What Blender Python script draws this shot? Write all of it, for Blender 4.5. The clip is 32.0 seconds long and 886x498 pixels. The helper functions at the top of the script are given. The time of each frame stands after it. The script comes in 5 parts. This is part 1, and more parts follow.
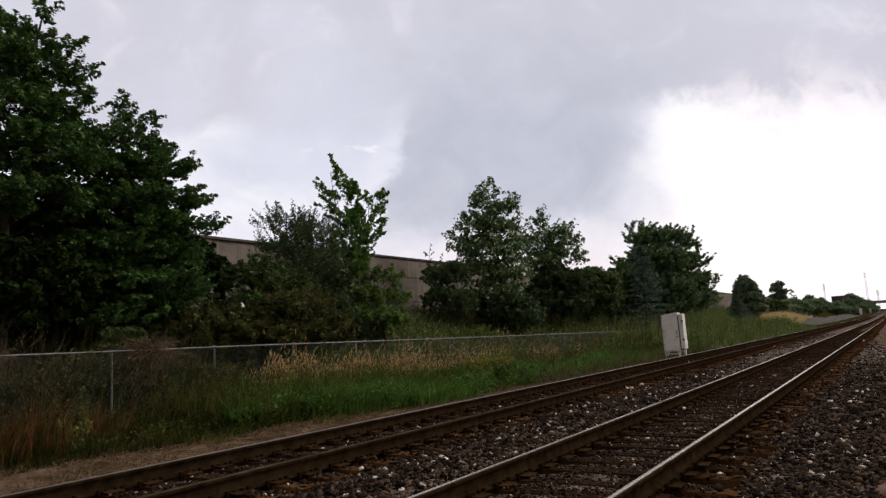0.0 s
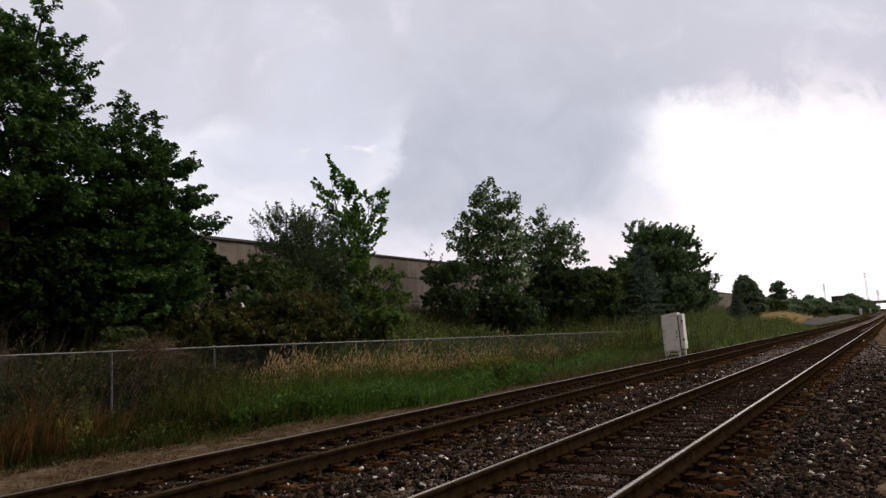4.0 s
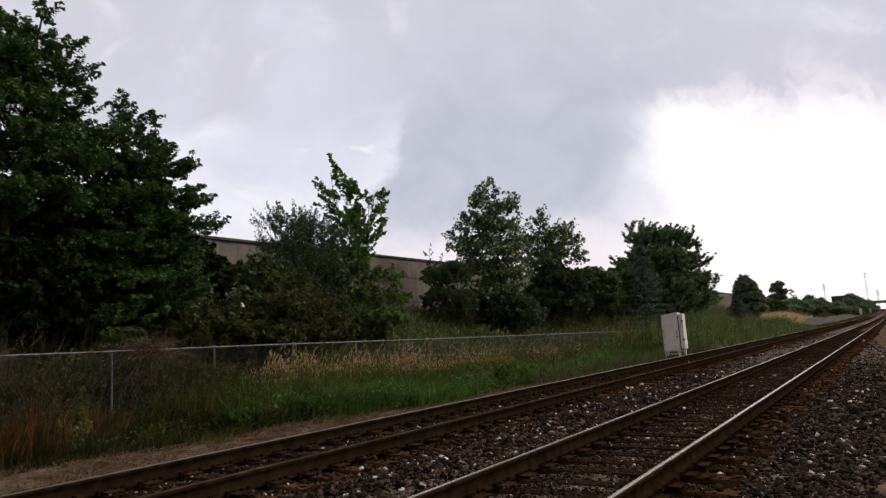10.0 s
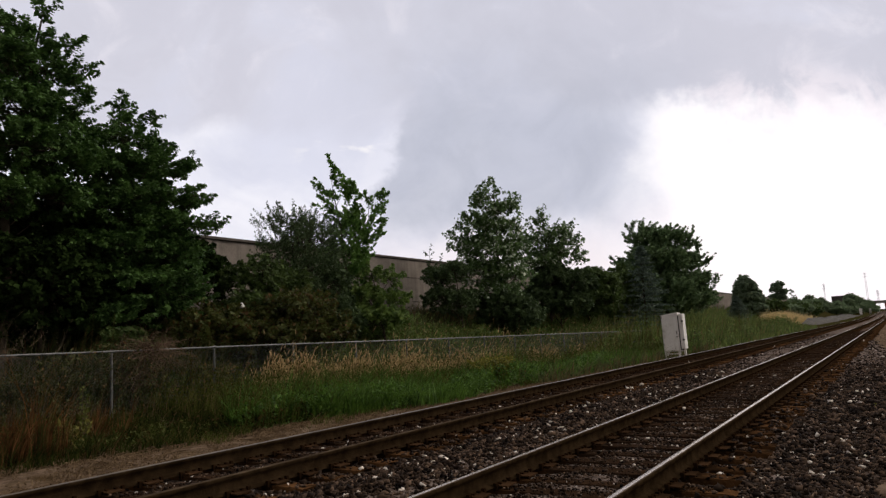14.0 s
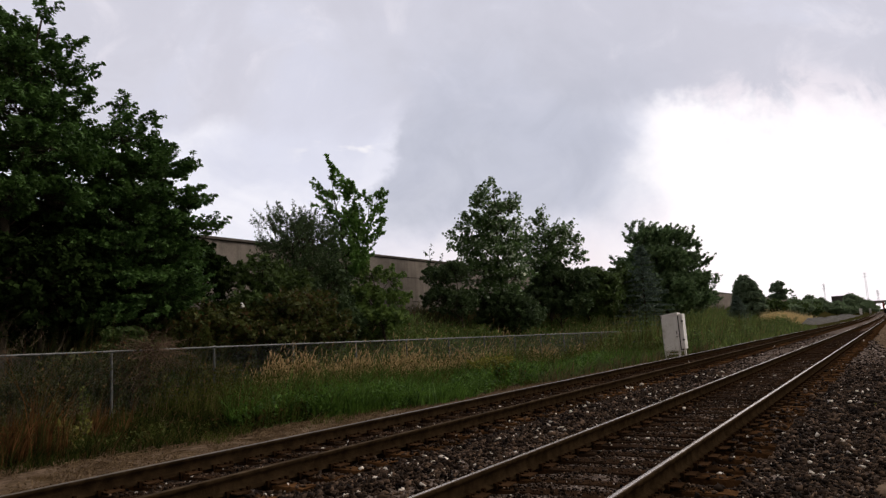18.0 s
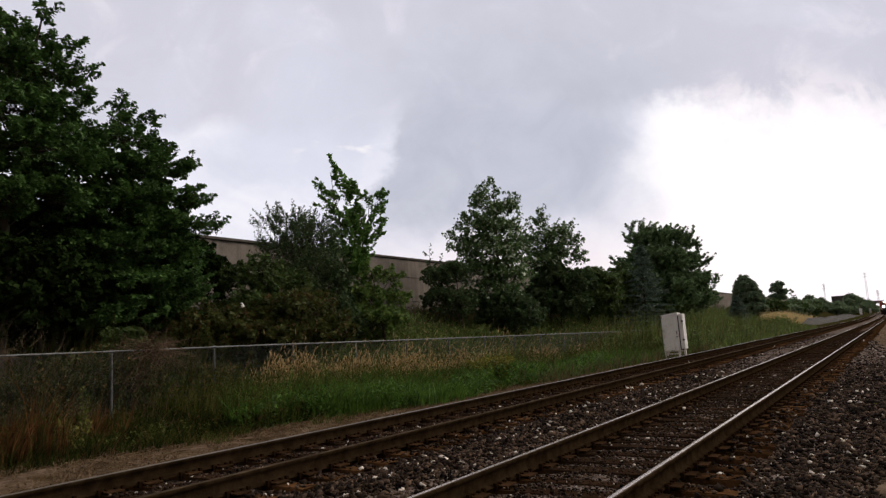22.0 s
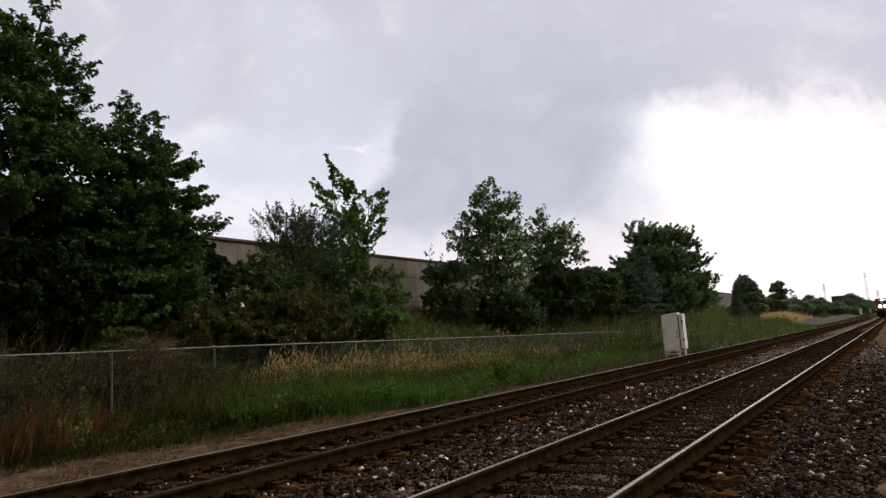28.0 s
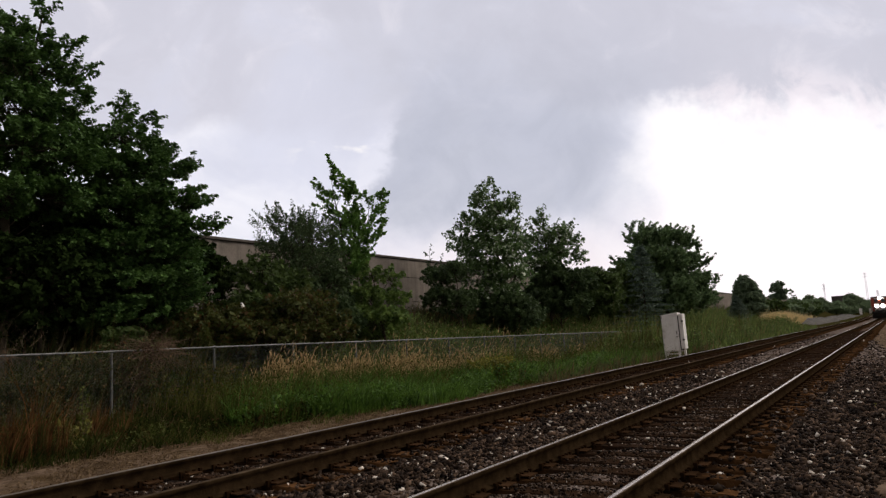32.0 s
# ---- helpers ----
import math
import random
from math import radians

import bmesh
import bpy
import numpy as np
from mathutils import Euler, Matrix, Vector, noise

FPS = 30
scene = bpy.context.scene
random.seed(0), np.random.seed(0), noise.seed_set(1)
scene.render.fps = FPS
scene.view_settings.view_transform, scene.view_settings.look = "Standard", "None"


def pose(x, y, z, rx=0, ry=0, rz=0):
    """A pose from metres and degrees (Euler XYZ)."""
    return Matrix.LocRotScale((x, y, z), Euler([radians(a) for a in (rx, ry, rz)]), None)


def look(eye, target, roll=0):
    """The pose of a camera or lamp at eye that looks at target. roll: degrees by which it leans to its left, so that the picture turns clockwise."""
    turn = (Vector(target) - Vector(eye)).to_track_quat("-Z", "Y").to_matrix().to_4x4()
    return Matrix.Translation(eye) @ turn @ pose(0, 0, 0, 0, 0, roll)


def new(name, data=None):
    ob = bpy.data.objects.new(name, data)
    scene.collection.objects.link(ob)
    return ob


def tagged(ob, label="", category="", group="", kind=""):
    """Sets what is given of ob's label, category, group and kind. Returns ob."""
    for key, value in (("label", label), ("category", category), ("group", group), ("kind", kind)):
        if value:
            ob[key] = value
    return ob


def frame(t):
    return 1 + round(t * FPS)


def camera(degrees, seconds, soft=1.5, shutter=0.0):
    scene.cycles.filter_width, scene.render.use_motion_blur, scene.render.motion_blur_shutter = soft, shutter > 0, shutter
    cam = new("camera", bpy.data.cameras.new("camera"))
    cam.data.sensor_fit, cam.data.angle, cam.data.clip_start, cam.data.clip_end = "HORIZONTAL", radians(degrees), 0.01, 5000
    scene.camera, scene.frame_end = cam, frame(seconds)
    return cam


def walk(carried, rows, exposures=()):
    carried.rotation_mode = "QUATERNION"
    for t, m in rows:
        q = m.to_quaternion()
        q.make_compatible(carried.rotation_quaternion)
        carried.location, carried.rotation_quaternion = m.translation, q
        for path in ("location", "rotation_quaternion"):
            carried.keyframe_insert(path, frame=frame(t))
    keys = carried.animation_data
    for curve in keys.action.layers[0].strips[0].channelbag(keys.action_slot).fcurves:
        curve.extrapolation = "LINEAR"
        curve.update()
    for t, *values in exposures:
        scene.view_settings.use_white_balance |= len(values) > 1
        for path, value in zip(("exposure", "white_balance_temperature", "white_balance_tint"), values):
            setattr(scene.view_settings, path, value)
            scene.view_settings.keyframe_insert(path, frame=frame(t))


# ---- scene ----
cam = camera(66.316, 32.0, soft=1.35)
CAM_POSE = Matrix(((0.83016, 0.11734, 0.54503, 0.0), (0.55476, -0.07664, -0.82848, 0.0),
                   (-0.05545, 0.99013, -0.12872, 1.466), (0.0, 0.0, 0.0, 1.0)))
walk(cam, [(0.0, CAM_POSE), (32.0, CAM_POSE)], exposures=[(0.0, 0.0), (32.0, 0.0)])


# ---- node helpers ----
def link_in(nt, sock, val):
    if isinstance(val, bpy.types.NodeSocket):
        nt.links.new(val, sock)
    elif val is not None:
        sock.default_value = val


def mth(nt, op, a, b=None, c=None):
    n = nt.nodes.new("ShaderNodeMath")
    n.operation = op
    for i, v in enumerate((a, b, c)):
        link_in(nt, n.inputs[i], v)
    return n.outputs[0]


def step(nt, x, lo, hi):
    """A soft step from 0 at lo to 1 at hi."""
    n = nt.nodes.new("ShaderNodeMapRange")
    n.interpolation_type = "SMOOTHSTEP"
    link_in(nt, n.inputs["Value"], x)
    flip = isinstance(lo, (int, float)) and isinstance(hi, (int, float)) and lo > hi
    link_in(nt, n.inputs["From Min"], hi if flip else lo)
    link_in(nt, n.inputs["From Max"], lo if flip else hi)
    n.inputs["To Min"].default_value, n.inputs["To Max"].default_value = (1.0, 0.0) if flip else (0.0, 1.0)
    return n.outputs["Result"]


def blend(nt, fac, a, b, mode="MIX"):
    n = nt.nodes.new("ShaderNodeMix")
    n.data_type, n.blend_type = "RGBA", mode
    link_in(nt, n.inputs[0], fac)
    for i, v in ((6, a), (7, b)):
        link_in(nt, n.inputs[i], (*v, 1.0) if isinstance(v, tuple) and len(v) == 3 else v)
    return n.outputs[2]


def fuzz(nt, vec, scale, detail=4.0, rough=0.55, distortion=0.0):
    n = nt.nodes.new("ShaderNodeTexNoise")
    link_in(nt, n.inputs["Vector"], vec)
    n.inputs["Scale"].default_value, n.inputs["Detail"].default_value = scale, detail
    n.inputs["Roughness"].default_value, n.inputs["Distortion"].default_value = rough, distortion
    return n.outputs["Fac"]


def triple(nt, x, y, z):
    n = nt.nodes.new("ShaderNodeCombineXYZ")
    for i, v in enumerate((x, y, z)):
        link_in(nt, n.inputs[i], v)
    return n.outputs[0]


# ---- world, sun and the drifting cloud layer ----
HEADING = math.degrees(math.atan2(0.54503, 0.82848))     # the view is turned this far to the left of the track
SUN_AZ, SUN_EL = 47.0, 34.0                              # degrees to the right of the track, and up
world = bpy.data.worlds.new("overcast_world")
scene.world = world
world.use_nodes = True
wn = world.node_tree
wn.nodes.clear()
sky_tex = wn.nodes.new("ShaderNodeTexSky")
sky_tex.sky_type, sky_tex.sun_disc = "NISHITA", False
sky_tex.sun_elevation, sky_tex.sun_rotation = radians(SUN_EL), radians(SUN_AZ)
dim = blend(wn, 1.0, sky_tex.outputs[0], (0.10, 0.10, 0.10), "MULTIPLY")
back = wn.nodes.new("ShaderNodeBackground")
wn.links.new(blend(wn, 0.85, dim, (0.62, 0.565, 0.50)), back.inputs[0])
back.inputs[1].default_value = 0.63
wn.links.new(back.outputs[0], wn.nodes.new("ShaderNodeOutputWorld").inputs[0])

sun = new("sun", bpy.data.lights.new("sun", "SUN"))
sun.data.energy, sun.data.angle, sun.data.color = 1.5, radians(25), (1.0, 0.90, 0.76)
sun_dir = Vector((math.sin(radians(SUN_AZ)) * math.cos(radians(SUN_EL)), math.cos(radians(SUN_AZ)) * math.cos(radians(SUN_EL)), math.sin(radians(SUN_EL))))
sun.matrix_world = look(sun_dir * 300, (0, 0, 0))


def cloud_material():
    m = bpy.data.materials.new("cloud_layer")
    m.use_nodes = True
    nt = m.node_tree
    nt.nodes.clear()
    tc = nt.nodes.new("ShaderNodeTexCoord")
    sp = nt.nodes.new("ShaderNodeSeparateXYZ")
    nt.links.new(tc.outputs["Object"], sp.inputs[0])
    u0, v0 = mth(nt, "DIVIDE", sp.outputs[0], sp.outputs[1]), mth(nt, "DIVIDE", sp.outputs[2], sp.outputs[1])
    flat = triple(nt, u0, v0, 0.0)
    n1 = mth(nt, "SUBTRACT", fuzz(nt, flat, 4.2, 5.0, 0.55), 0.5)
    n2 = mth(nt, "SUBTRACT", fuzz(nt, triple(nt, v0, u0, 3.7), 4.8, 5.0, 0.55), 0.5)
    u, v = mth(nt, "MULTIPLY_ADD", n1, 0.13, u0), mth(nt, "MULTIPLY_ADD", n2, 0.13, v0)
    # pale lavender base with soft billows
    stretched = triple(nt, mth(nt, "MULTIPLY", u, 0.8), v, 1.3)
    billow = fuzz(nt, stretched, 4.6, 5.0, 0.55, 0.5)
    fine = fuzz(nt, triple(nt, mth(nt, "MULTIPLY", u0, 0.92), v0, 5.2), 9.5, 5.0, 0.6, 0.6)
    col = blend(nt, step(nt, billow, 0.36, 0.66), (0.73, 0.74, 0.86), (0.93, 0.92, 0.99))
    # grey deck overhead, mottled
    bumps = mth(nt, "SUBTRACT", fuzz(nt, triple(nt, u0, v0, 2.2), 17.0, 4.0, 0.6), 0.5)
    vd = mth(nt, "MULTIPLY_ADD", bumps, 0.05, v)
    deck = mth(nt, "MULTIPLY", step(nt, vd, 0.298, 0.352), mth(nt, "MULTIPLY_ADD", step(nt, billow, 0.34, 0.6), 0.55, 0.3))
    col = blend(nt, deck, col, (0.605, 0.60, 0.69))
    lift = mth(nt, "MULTIPLY", mth(nt, "MULTIPLY", step(nt, fine, 0.52, 0.72), step(nt, v, 0.3, 0.4)), 0.32)
    col = blend(nt, lift, col, (0.86, 0.825, 0.885))
    # glow above the horizon
    low = mth(nt, "MULTIPLY", step(nt, v, 0.21, 0.06), step(nt, u, -0.4, 0.12))
    col = blend(nt, low, col, (0.96, 0.86, 0.88))
    # the dark hanging column, its sides lost in the deck above
    lean = mth(nt, "MULTIPLY_ADD", mth(nt, "MAXIMUM", mth(nt, "SUBTRACT", v, 0.23), 0.0), 0.60, -0.118)
    rel = mth(nt, "MULTIPLY_ADD", bumps, 0.085, mth(nt, "SUBTRACT", u, lean))
    slant = mth(nt, "MULTIPLY_ADD", v, 0.08, mth(nt, "SUBTRACT", u, 0.07))
    crisp = step(nt, rel, -0.008, 0.026)
    loose = step(nt, u, -0.25, 0.12)
    high = step(nt, v, 0.29, 0.40)
    left_edge = blend(nt, high, crisp, loose)
    dark = mth(nt, "MULTIPLY", left_edge, mth(nt, "SUBTRACT", 1.0, step(nt, slant, mth(nt, "MULTIPLY_ADD", high, -0.05, 0.18), mth(nt, "MULTIPLY_ADD", high, 0.25, 0.30))))
    dark = mth(nt, "MULTIPLY", dark, step(nt, vd, 0.125, 0.205))
    dark = mth(nt, "MULTIPLY", dark, mth(nt, "MULTIPLY_ADD", step(nt, v, 0.50, 0.27), 0.62, 0.22))
    dark = mth(nt, "MULTIPLY", dark, mth(nt, "MULTIPLY_ADD", step(nt, fine, 0.3, 0.7), -0.22, 1.08))
    col = blend(nt, dark, col, (0.49, 0.51, 0.605))
    # bright break on the sun's side, with a ragged rim
    ub, vb = mth(nt, "MULTIPLY_ADD", bumps, 0.07, slant), mth(nt, "MULTIPLY_ADD", bumps, 0.11, v)
    gap = mth(nt, "MULTIPLY", step(nt, ub, 0.215, 0.325), step(nt, vb, 0.345, 0.275))
    under = mth(nt, "MULTIPLY", step(nt, u, 0.16, 0.46), step(nt, vd, 0.165, 0.11))
    gap = mth(nt, "MAXIMUM", gap, under)
    col = blend(nt, gap, col, (1.15, 1.10, 1.11))
    rim = mth(nt, "MULTIPLY", mth(nt, "MULTIPLY", step(nt, u, 0.3, 0.42), step(nt, v, 0.40, 0.33)), step(nt, fine, 0.42, 0.6))
    col = blend(nt, mth(nt, "MULTIPLY", rim, 0.55), col, (1.02, 0.93, 0.98))
    # thin bright wisps beside the column
    wisp = fuzz(nt, triple(nt, mth(nt, "MULTIPLY", u0, 0.6), mth(nt, "MULTIPLY", v0, 1.2), 8.1), 15.0, 4.0, 0.5, 0.3)
    near = mth(nt, "MULTIPLY", step(nt, u, -0.26, -0.13), step(nt, rel, 0.008, -0.012))
    near = mth(nt, "MULTIPLY", near, mth(nt, "MULTIPLY", step(nt, vd, 0.23, 0.29), step(nt, vd, 0.35, 0.32)))
    col = blend(nt, mth(nt, "MULTIPLY", mth(nt, "MULTIPLY", near, step(nt, wisp, 0.52, 0.64)), 0.8), col, (1.0, 0.97, 0.98))
    col = blend(nt, 0.13, col, blend(nt, fine, (0.5, 0.5, 0.5), (1.5, 1.48, 1.5)), "MULTIPLY")
    glow = nt.nodes.new("ShaderNodeEmission")
    nt.links.new(col, glow.inputs[0])
    nt.links.new(glow.outputs[0], nt.nodes.new("ShaderNodeOutputMaterial").inputs[0])
    return m


def build_cloud_layer():
    """A wide shell of cloud far off, in front of the camera; it drifts by turning slowly about the zenith."""
    r, verts, faces, nu, nv = 4200.0, [], [], 48, 24
    for j in range(nv + 1):
        el = radians(-3 + 66 * j / nv)
        for i in range(nu + 1):
            az = radians(-68 + 136 * i / nu)
            verts.append((r * math.sin(az) * math.cos(el), r * math.cos(az) * math.cos(el), r * math.sin(el)))
    for j in range(nv):
        for i in range(nu):
            a = j * (nu + 1) + i
            faces.append((a, a + nu + 1, a + nu + 2, a + 1))
    me = bpy.data.meshes.new("backdrop_clouds")
    me.from_pydata(verts, [], faces)
    me.materials.append(cloud_material())
    ob = new("backdrop_clouds", me)
    return tagged(ob, "grey storm cloud breaking to bright white sky", "sky", kind="structure")


cloud_layer = build_cloud_layer()


# ---- materials ----
def mat(name, c1, c2, scale=3.0, rough=0.8, metal=0.0, bump=0.0, bscale=40.0, c3=None, island=False, piece=False, through_light=0.0, spots=None, spot_at=0.97, skew=1.0, grime=None, clump=0.22, spec=None, streak=None):
    """A procedural surface: two colours by coarse noise, grain, a third colour in stains, variation by island or by piece, relief."""
    m = bpy.data.materials.new(name)
    m.use_nodes = True
    nt = m.node_tree
    bs = nt.nodes["Principled BSDF"]
    tc = nt.nodes.new("ShaderNodeTexCoord")
    at = tc.outputs["Object"]
    if island or piece:
        src = nt.nodes.new("ShaderNodeNewGeometry").outputs["Random Per Island"] if island else nt.nodes.new("ShaderNodeObjectInfo").outputs["Random"]
        fac = mth(nt, "ADD", mth(nt, "MULTIPLY", mth(nt, "POWER", src, skew), 1.0 - clump), mth(nt, "MULTIPLY", step(nt, fuzz(nt, at, scale), 0.32, 0.68), clump))
    else:
        fac = step(nt, fuzz(nt, at, scale, 6.0, 0.6), 0.3, 0.7)
    col = blend(nt, fac, c1, c2)
    if c3:
        col = blend(nt, step(nt, fuzz(nt, at, scale * 0.37 + 0.05, 5.0, 0.6, 0.5), 0.5, 0.68), col, c3)
    if spots:
        col = blend(nt, mth(nt, "GREATER_THAN", mth(nt, "FRACT", mth(nt, "MULTIPLY", src, 37.7)), spot_at), col, spots)
    if grime:
        # trodden-in dirt along the middle of the piece
        sx = nt.nodes.new("ShaderNodeSeparateXYZ")
        nt.links.new(at, sx.inputs[0])
        col = blend(nt, mth(nt, "MULTIPLY", step(nt, mth(nt, "ABSOLUTE", sx.outputs[0]), 0.8, 0.55), mth(nt, "MULTIPLY_ADD", fuzz(nt, at, 6.0), 0.5, 0.55)), col, grime)
    if streak:
        # rain runs down the face
        mp = nt.nodes.new("ShaderNodeMapping")
        mp.inputs["Scale"].default_value = (1.0, 1.0, 0.07)
        nt.links.new(nt.nodes.new("ShaderNodeNewGeometry").outputs["Position"], mp.inputs["Vector"])
        col = blend(nt, mth(nt, "MULTIPLY", step(nt, fuzz(nt, mp.outputs[0], 1.7, 6.0, 0.7), 0.46, 0.72), 0.5), col, streak)
    grain = fuzz(nt, at, bscale, 3.0, 0.6)
    col = blend(nt, 0.35, col, blend(nt, grain, (0.25, 0.25, 0.25), (1.6, 1.6, 1.6)), "MULTIPLY")
    nt.links.new(col, bs.inputs["Base Color"])
    bs.inputs["Metallic"].default_value = metal
    nt.links.new(mth(nt, "MULTIPLY_ADD", grain, 0.2, rough - 0.1), bs.inputs["Roughness"])
    bs.inputs["Specular IOR Level"].default_value = 0.35 if rough < 0.65 and not through_light else (0.22 if through_light and rough < 0.65 else 0.0)
    if spec is not None:
        bs.inputs["Specular IOR Level"].default_value = spec
    if bump:
        b = nt.nodes.new("ShaderNodeBump")
        b.inputs["Strength"].default_value, b.inputs["Distance"].default_value = bump, 0.02
        nt.links.new(grain, b.inputs["Height"])
        nt.links.new(b.outputs[0], bs.inputs["Normal"])
    if through_light:
        tr, mx = nt.nodes.new("ShaderNodeBsdfTranslucent"), nt.nodes.new("ShaderNodeMixShader")
        nt.links.new(col, tr.inputs[0])
        mx.inputs[0].default_value = through_light
        nt.links.new(bs.outputs[0], mx.inputs[1])
        nt.links.new(tr.outputs[0], mx.inputs[2])
        nt.links.new(mx.outputs[0], nt.nodes["Material Output"].inputs[0])
    return m


def lamp_mat(name, col, strength):
    m = bpy.data.materials.new(name)
    m.use_nodes = True
    bs = m.node_tree.nodes["Principled BSDF"]
    bs.inputs["Emission Color"].default_value, bs.inputs["Emission Strength"].default_value = (*col, 1), strength
    return m


M_SOIL = mat("soil", (0.045, 0.033, 0.014), (0.04, 0.046, 0.011), 0.35, 0.95, bump=0.5, bscale=18, c3=(0.065, 0.048, 0.022))
M_DIRT = mat("dry_dirt", (0.10, 0.068, 0.046), (0.25, 0.178, 0.125), 5.0, 0.95, bump=1.0, bscale=22, c3=(0.085, 0.055, 0.028))
# paler than the loose stones: grazing light on far ballast put into colour
M_BED = mat("ballast_bed", (0.08, 0.060, 0.051), (0.25, 0.195, 0.168), 3.0, 0.95, bump=1.0, bscale=22, c3=(0.085, 0.060, 0.047))
M_STONE = mat("ballast_stone", (0.0035, 0.0021, 0.0016), (0.178, 0.117, 0.082), 2.0, 0.8, spec=0.03, bump=0.2, bscale=60, island=True, spots=(0.80, 0.71, 0.63), spot_at=0.978, skew=3.0, clump=0.10)
M_TIE = mat("tie_wood", (0.020, 0.0112, 0.006), (0.165, 0.080, 0.034), 5.0, 0.9, bump=0.8, bscale=25, piece=True, c3=(0.018, 0.010, 0.0055), grime=(0.030, 0.0185, 0.0125), skew=1.6, clump=0.45)
M_RUST = mat("rail_rust", (0.015, 0.0092, 0.0048), (0.039, 0.0245, 0.013), 7.0, 0.9, bump=0.4, bscale=50)
M_SHINE = mat("rail_polished", (0.40, 0.325, 0.26), (0.54, 0.45, 0.37), 3.0, 0.27, metal=0.6, bscale=60, spec=0.5)
M_WORN = mat("rail_worn_pale", (0.10, 0.078, 0.054), (0.17, 0.137, 0.098), 3.0, 0.36, metal=0.1, bscale=60, spec=0.6)
M_DULL = mat("rail_worn", (0.045, 0.031, 0.019), (0.105, 0.075, 0.048), 3.0, 0.7, metal=0.2, bscale=60)
M_SPIKE = mat("spike_iron", (0.008, 0.005, 0.003), (0.034, 0.017, 0.008), 8.0, 0.85, bscale=60)
M_PLATE = mat("tie_plate_rust", (0.024, 0.0135, 0.0075), (0.075, 0.040, 0.021), 6.0, 0.9, bscale=50, piece=True, clump=0.5)
M_GALV = mat("galvanised", (0.13, 0.135, 0.14), (0.21, 0.21, 0.215), 6.0, 0.6, metal=0.4, bscale=80)
M_WIRE = mat("fence_wire", (0.078, 0.087, 0.09), (0.114, 0.123, 0.126), 6.0, 0.6, metal=0.4, bscale=80)
M_CONC = mat("wall_concrete", (0.22, 0.188, 0.17), (0.31, 0.27, 0.248), 0.7, 0.9, bump=0.3, bscale=16, c3=(0.16, 0.137, 0.124), streak=(0.105, 0.09, 0.08))
M_COPE = mat("wall_coping", (0.09, 0.08, 0.075), (0.14, 0.12, 0.11), 1.0, 0.9, bscale=20)
M_WHITE = mat("cabinet_paint", (0.80, 0.76, 0.77), (0.90, 0.87, 0.88), 3.5, 0.6, bscale=30, c3=(0.66, 0.61, 0.60))
M_SEAM = mat("dark_seam", (0.05, 0.048, 0.046), (0.10, 0.095, 0.09), 6.0, 0.8, bscale=40)
M_BARK = mat("bark", (0.045, 0.036, 0.028), (0.085, 0.068, 0.052), 4.0, 0.95, bump=0.8, bscale=14)
M_VINE = mat("dry_vine_stem", (0.085, 0.056, 0.04), (0.17, 0.115, 0.083), 4.0, 0.9, bscale=30, island=True)
M_TWIG = mat("dry_twig", (0.08, 0.062, 0.043), (0.16, 0.13, 0.092), 4.0, 0.9, bscale=30, island=True)


def leaf_mat(name, c1, c2, tl=0.3, rough=0.55, spots=None, at=0.8, clump=0.52):
    return mat(name, c1, c2, 4.5 if "grass" in name or "weed" in name or "reed" in name else 1.9, rough, bscale=9, island=True, clump=clump, through_light=tl, spots=spots, spot_at=at)


L_MAPLE = leaf_mat("maple_leaf", (0.018, 0.047, 0.014), (0.155, 0.285, 0.075), 0.26, 0.6, clump=0.5)
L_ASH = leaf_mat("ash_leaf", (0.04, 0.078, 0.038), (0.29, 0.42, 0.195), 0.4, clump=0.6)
L_YOUNG = leaf_mat("young_maple_leaf", (0.06, 0.13, 0.03), (0.20, 0.35, 0.085), 0.4)
# near-white spots: pale leaf undersides, and bright sky gaps put into leaf colour
L_POPLAR = leaf_mat("poplar_leaf", (0.030, 0.064, 0.024), (0.215, 0.33, 0.125), 0.42, 0.4, (0.68, 0.75, 0.60), 0.88)
L_DARK = leaf_mat("dark_shrub_leaf", (0.022, 0.042, 0.018), (0.125, 0.185, 0.075), 0.25, 0.6)
L_OLIVE = leaf_mat("olive_shrub_leaf", (0.03, 0.042, 0.010), (0.15, 0.165, 0.046), 0.3, 0.6, (0.14, 0.085, 0.032), 0.84)
L_BRIGHT = leaf_mat("bright_shrub_leaf", (0.06, 0.115, 0.028), (0.26, 0.36, 0.10), 0.4)
L_WEEDY = leaf_mat("bank_weed_leaf", (0.022, 0.042, 0.009), (0.21, 0.28, 0.07), 0.35, 0.6, (0.25, 0.19, 0.08), 0.9)
# near-black: the shade under the maples is put into this leaf colour
L_SHADED = leaf_mat("shaded_undergrowth_leaf", (0.008, 0.016, 0.005), (0.045, 0.075, 0.022), 0.15, 0.8)
L_SPRUCE = leaf_mat("spruce_needle", (0.045, 0.075, 0.058), (0.22, 0.29, 0.235), 0.2, clump=0.3)
# raised and greyed, with the air's haze put into the leaf colour
L_HAZY = leaf_mat("haze_toned_leaf", (0.10, 0.145, 0.095), (0.30, 0.39, 0.245), 0.4)
L_BANK = leaf_mat("bank_shrub_leaf", (0.026, 0.046, 0.012), (0.145, 0.215, 0.062), 0.28, 0.6)
# leaves further off; distance haze is part of this pale tone
L_FAR_HAZED = leaf_mat("far_hazed_leaf", (0.085, 0.125, 0.072), (0.31, 0.41, 0.225), 0.4)
G_GREEN = leaf_mat("grass_green", (0.010, 0.034, 0.004), (0.165, 0.305, 0.046), 0.3)
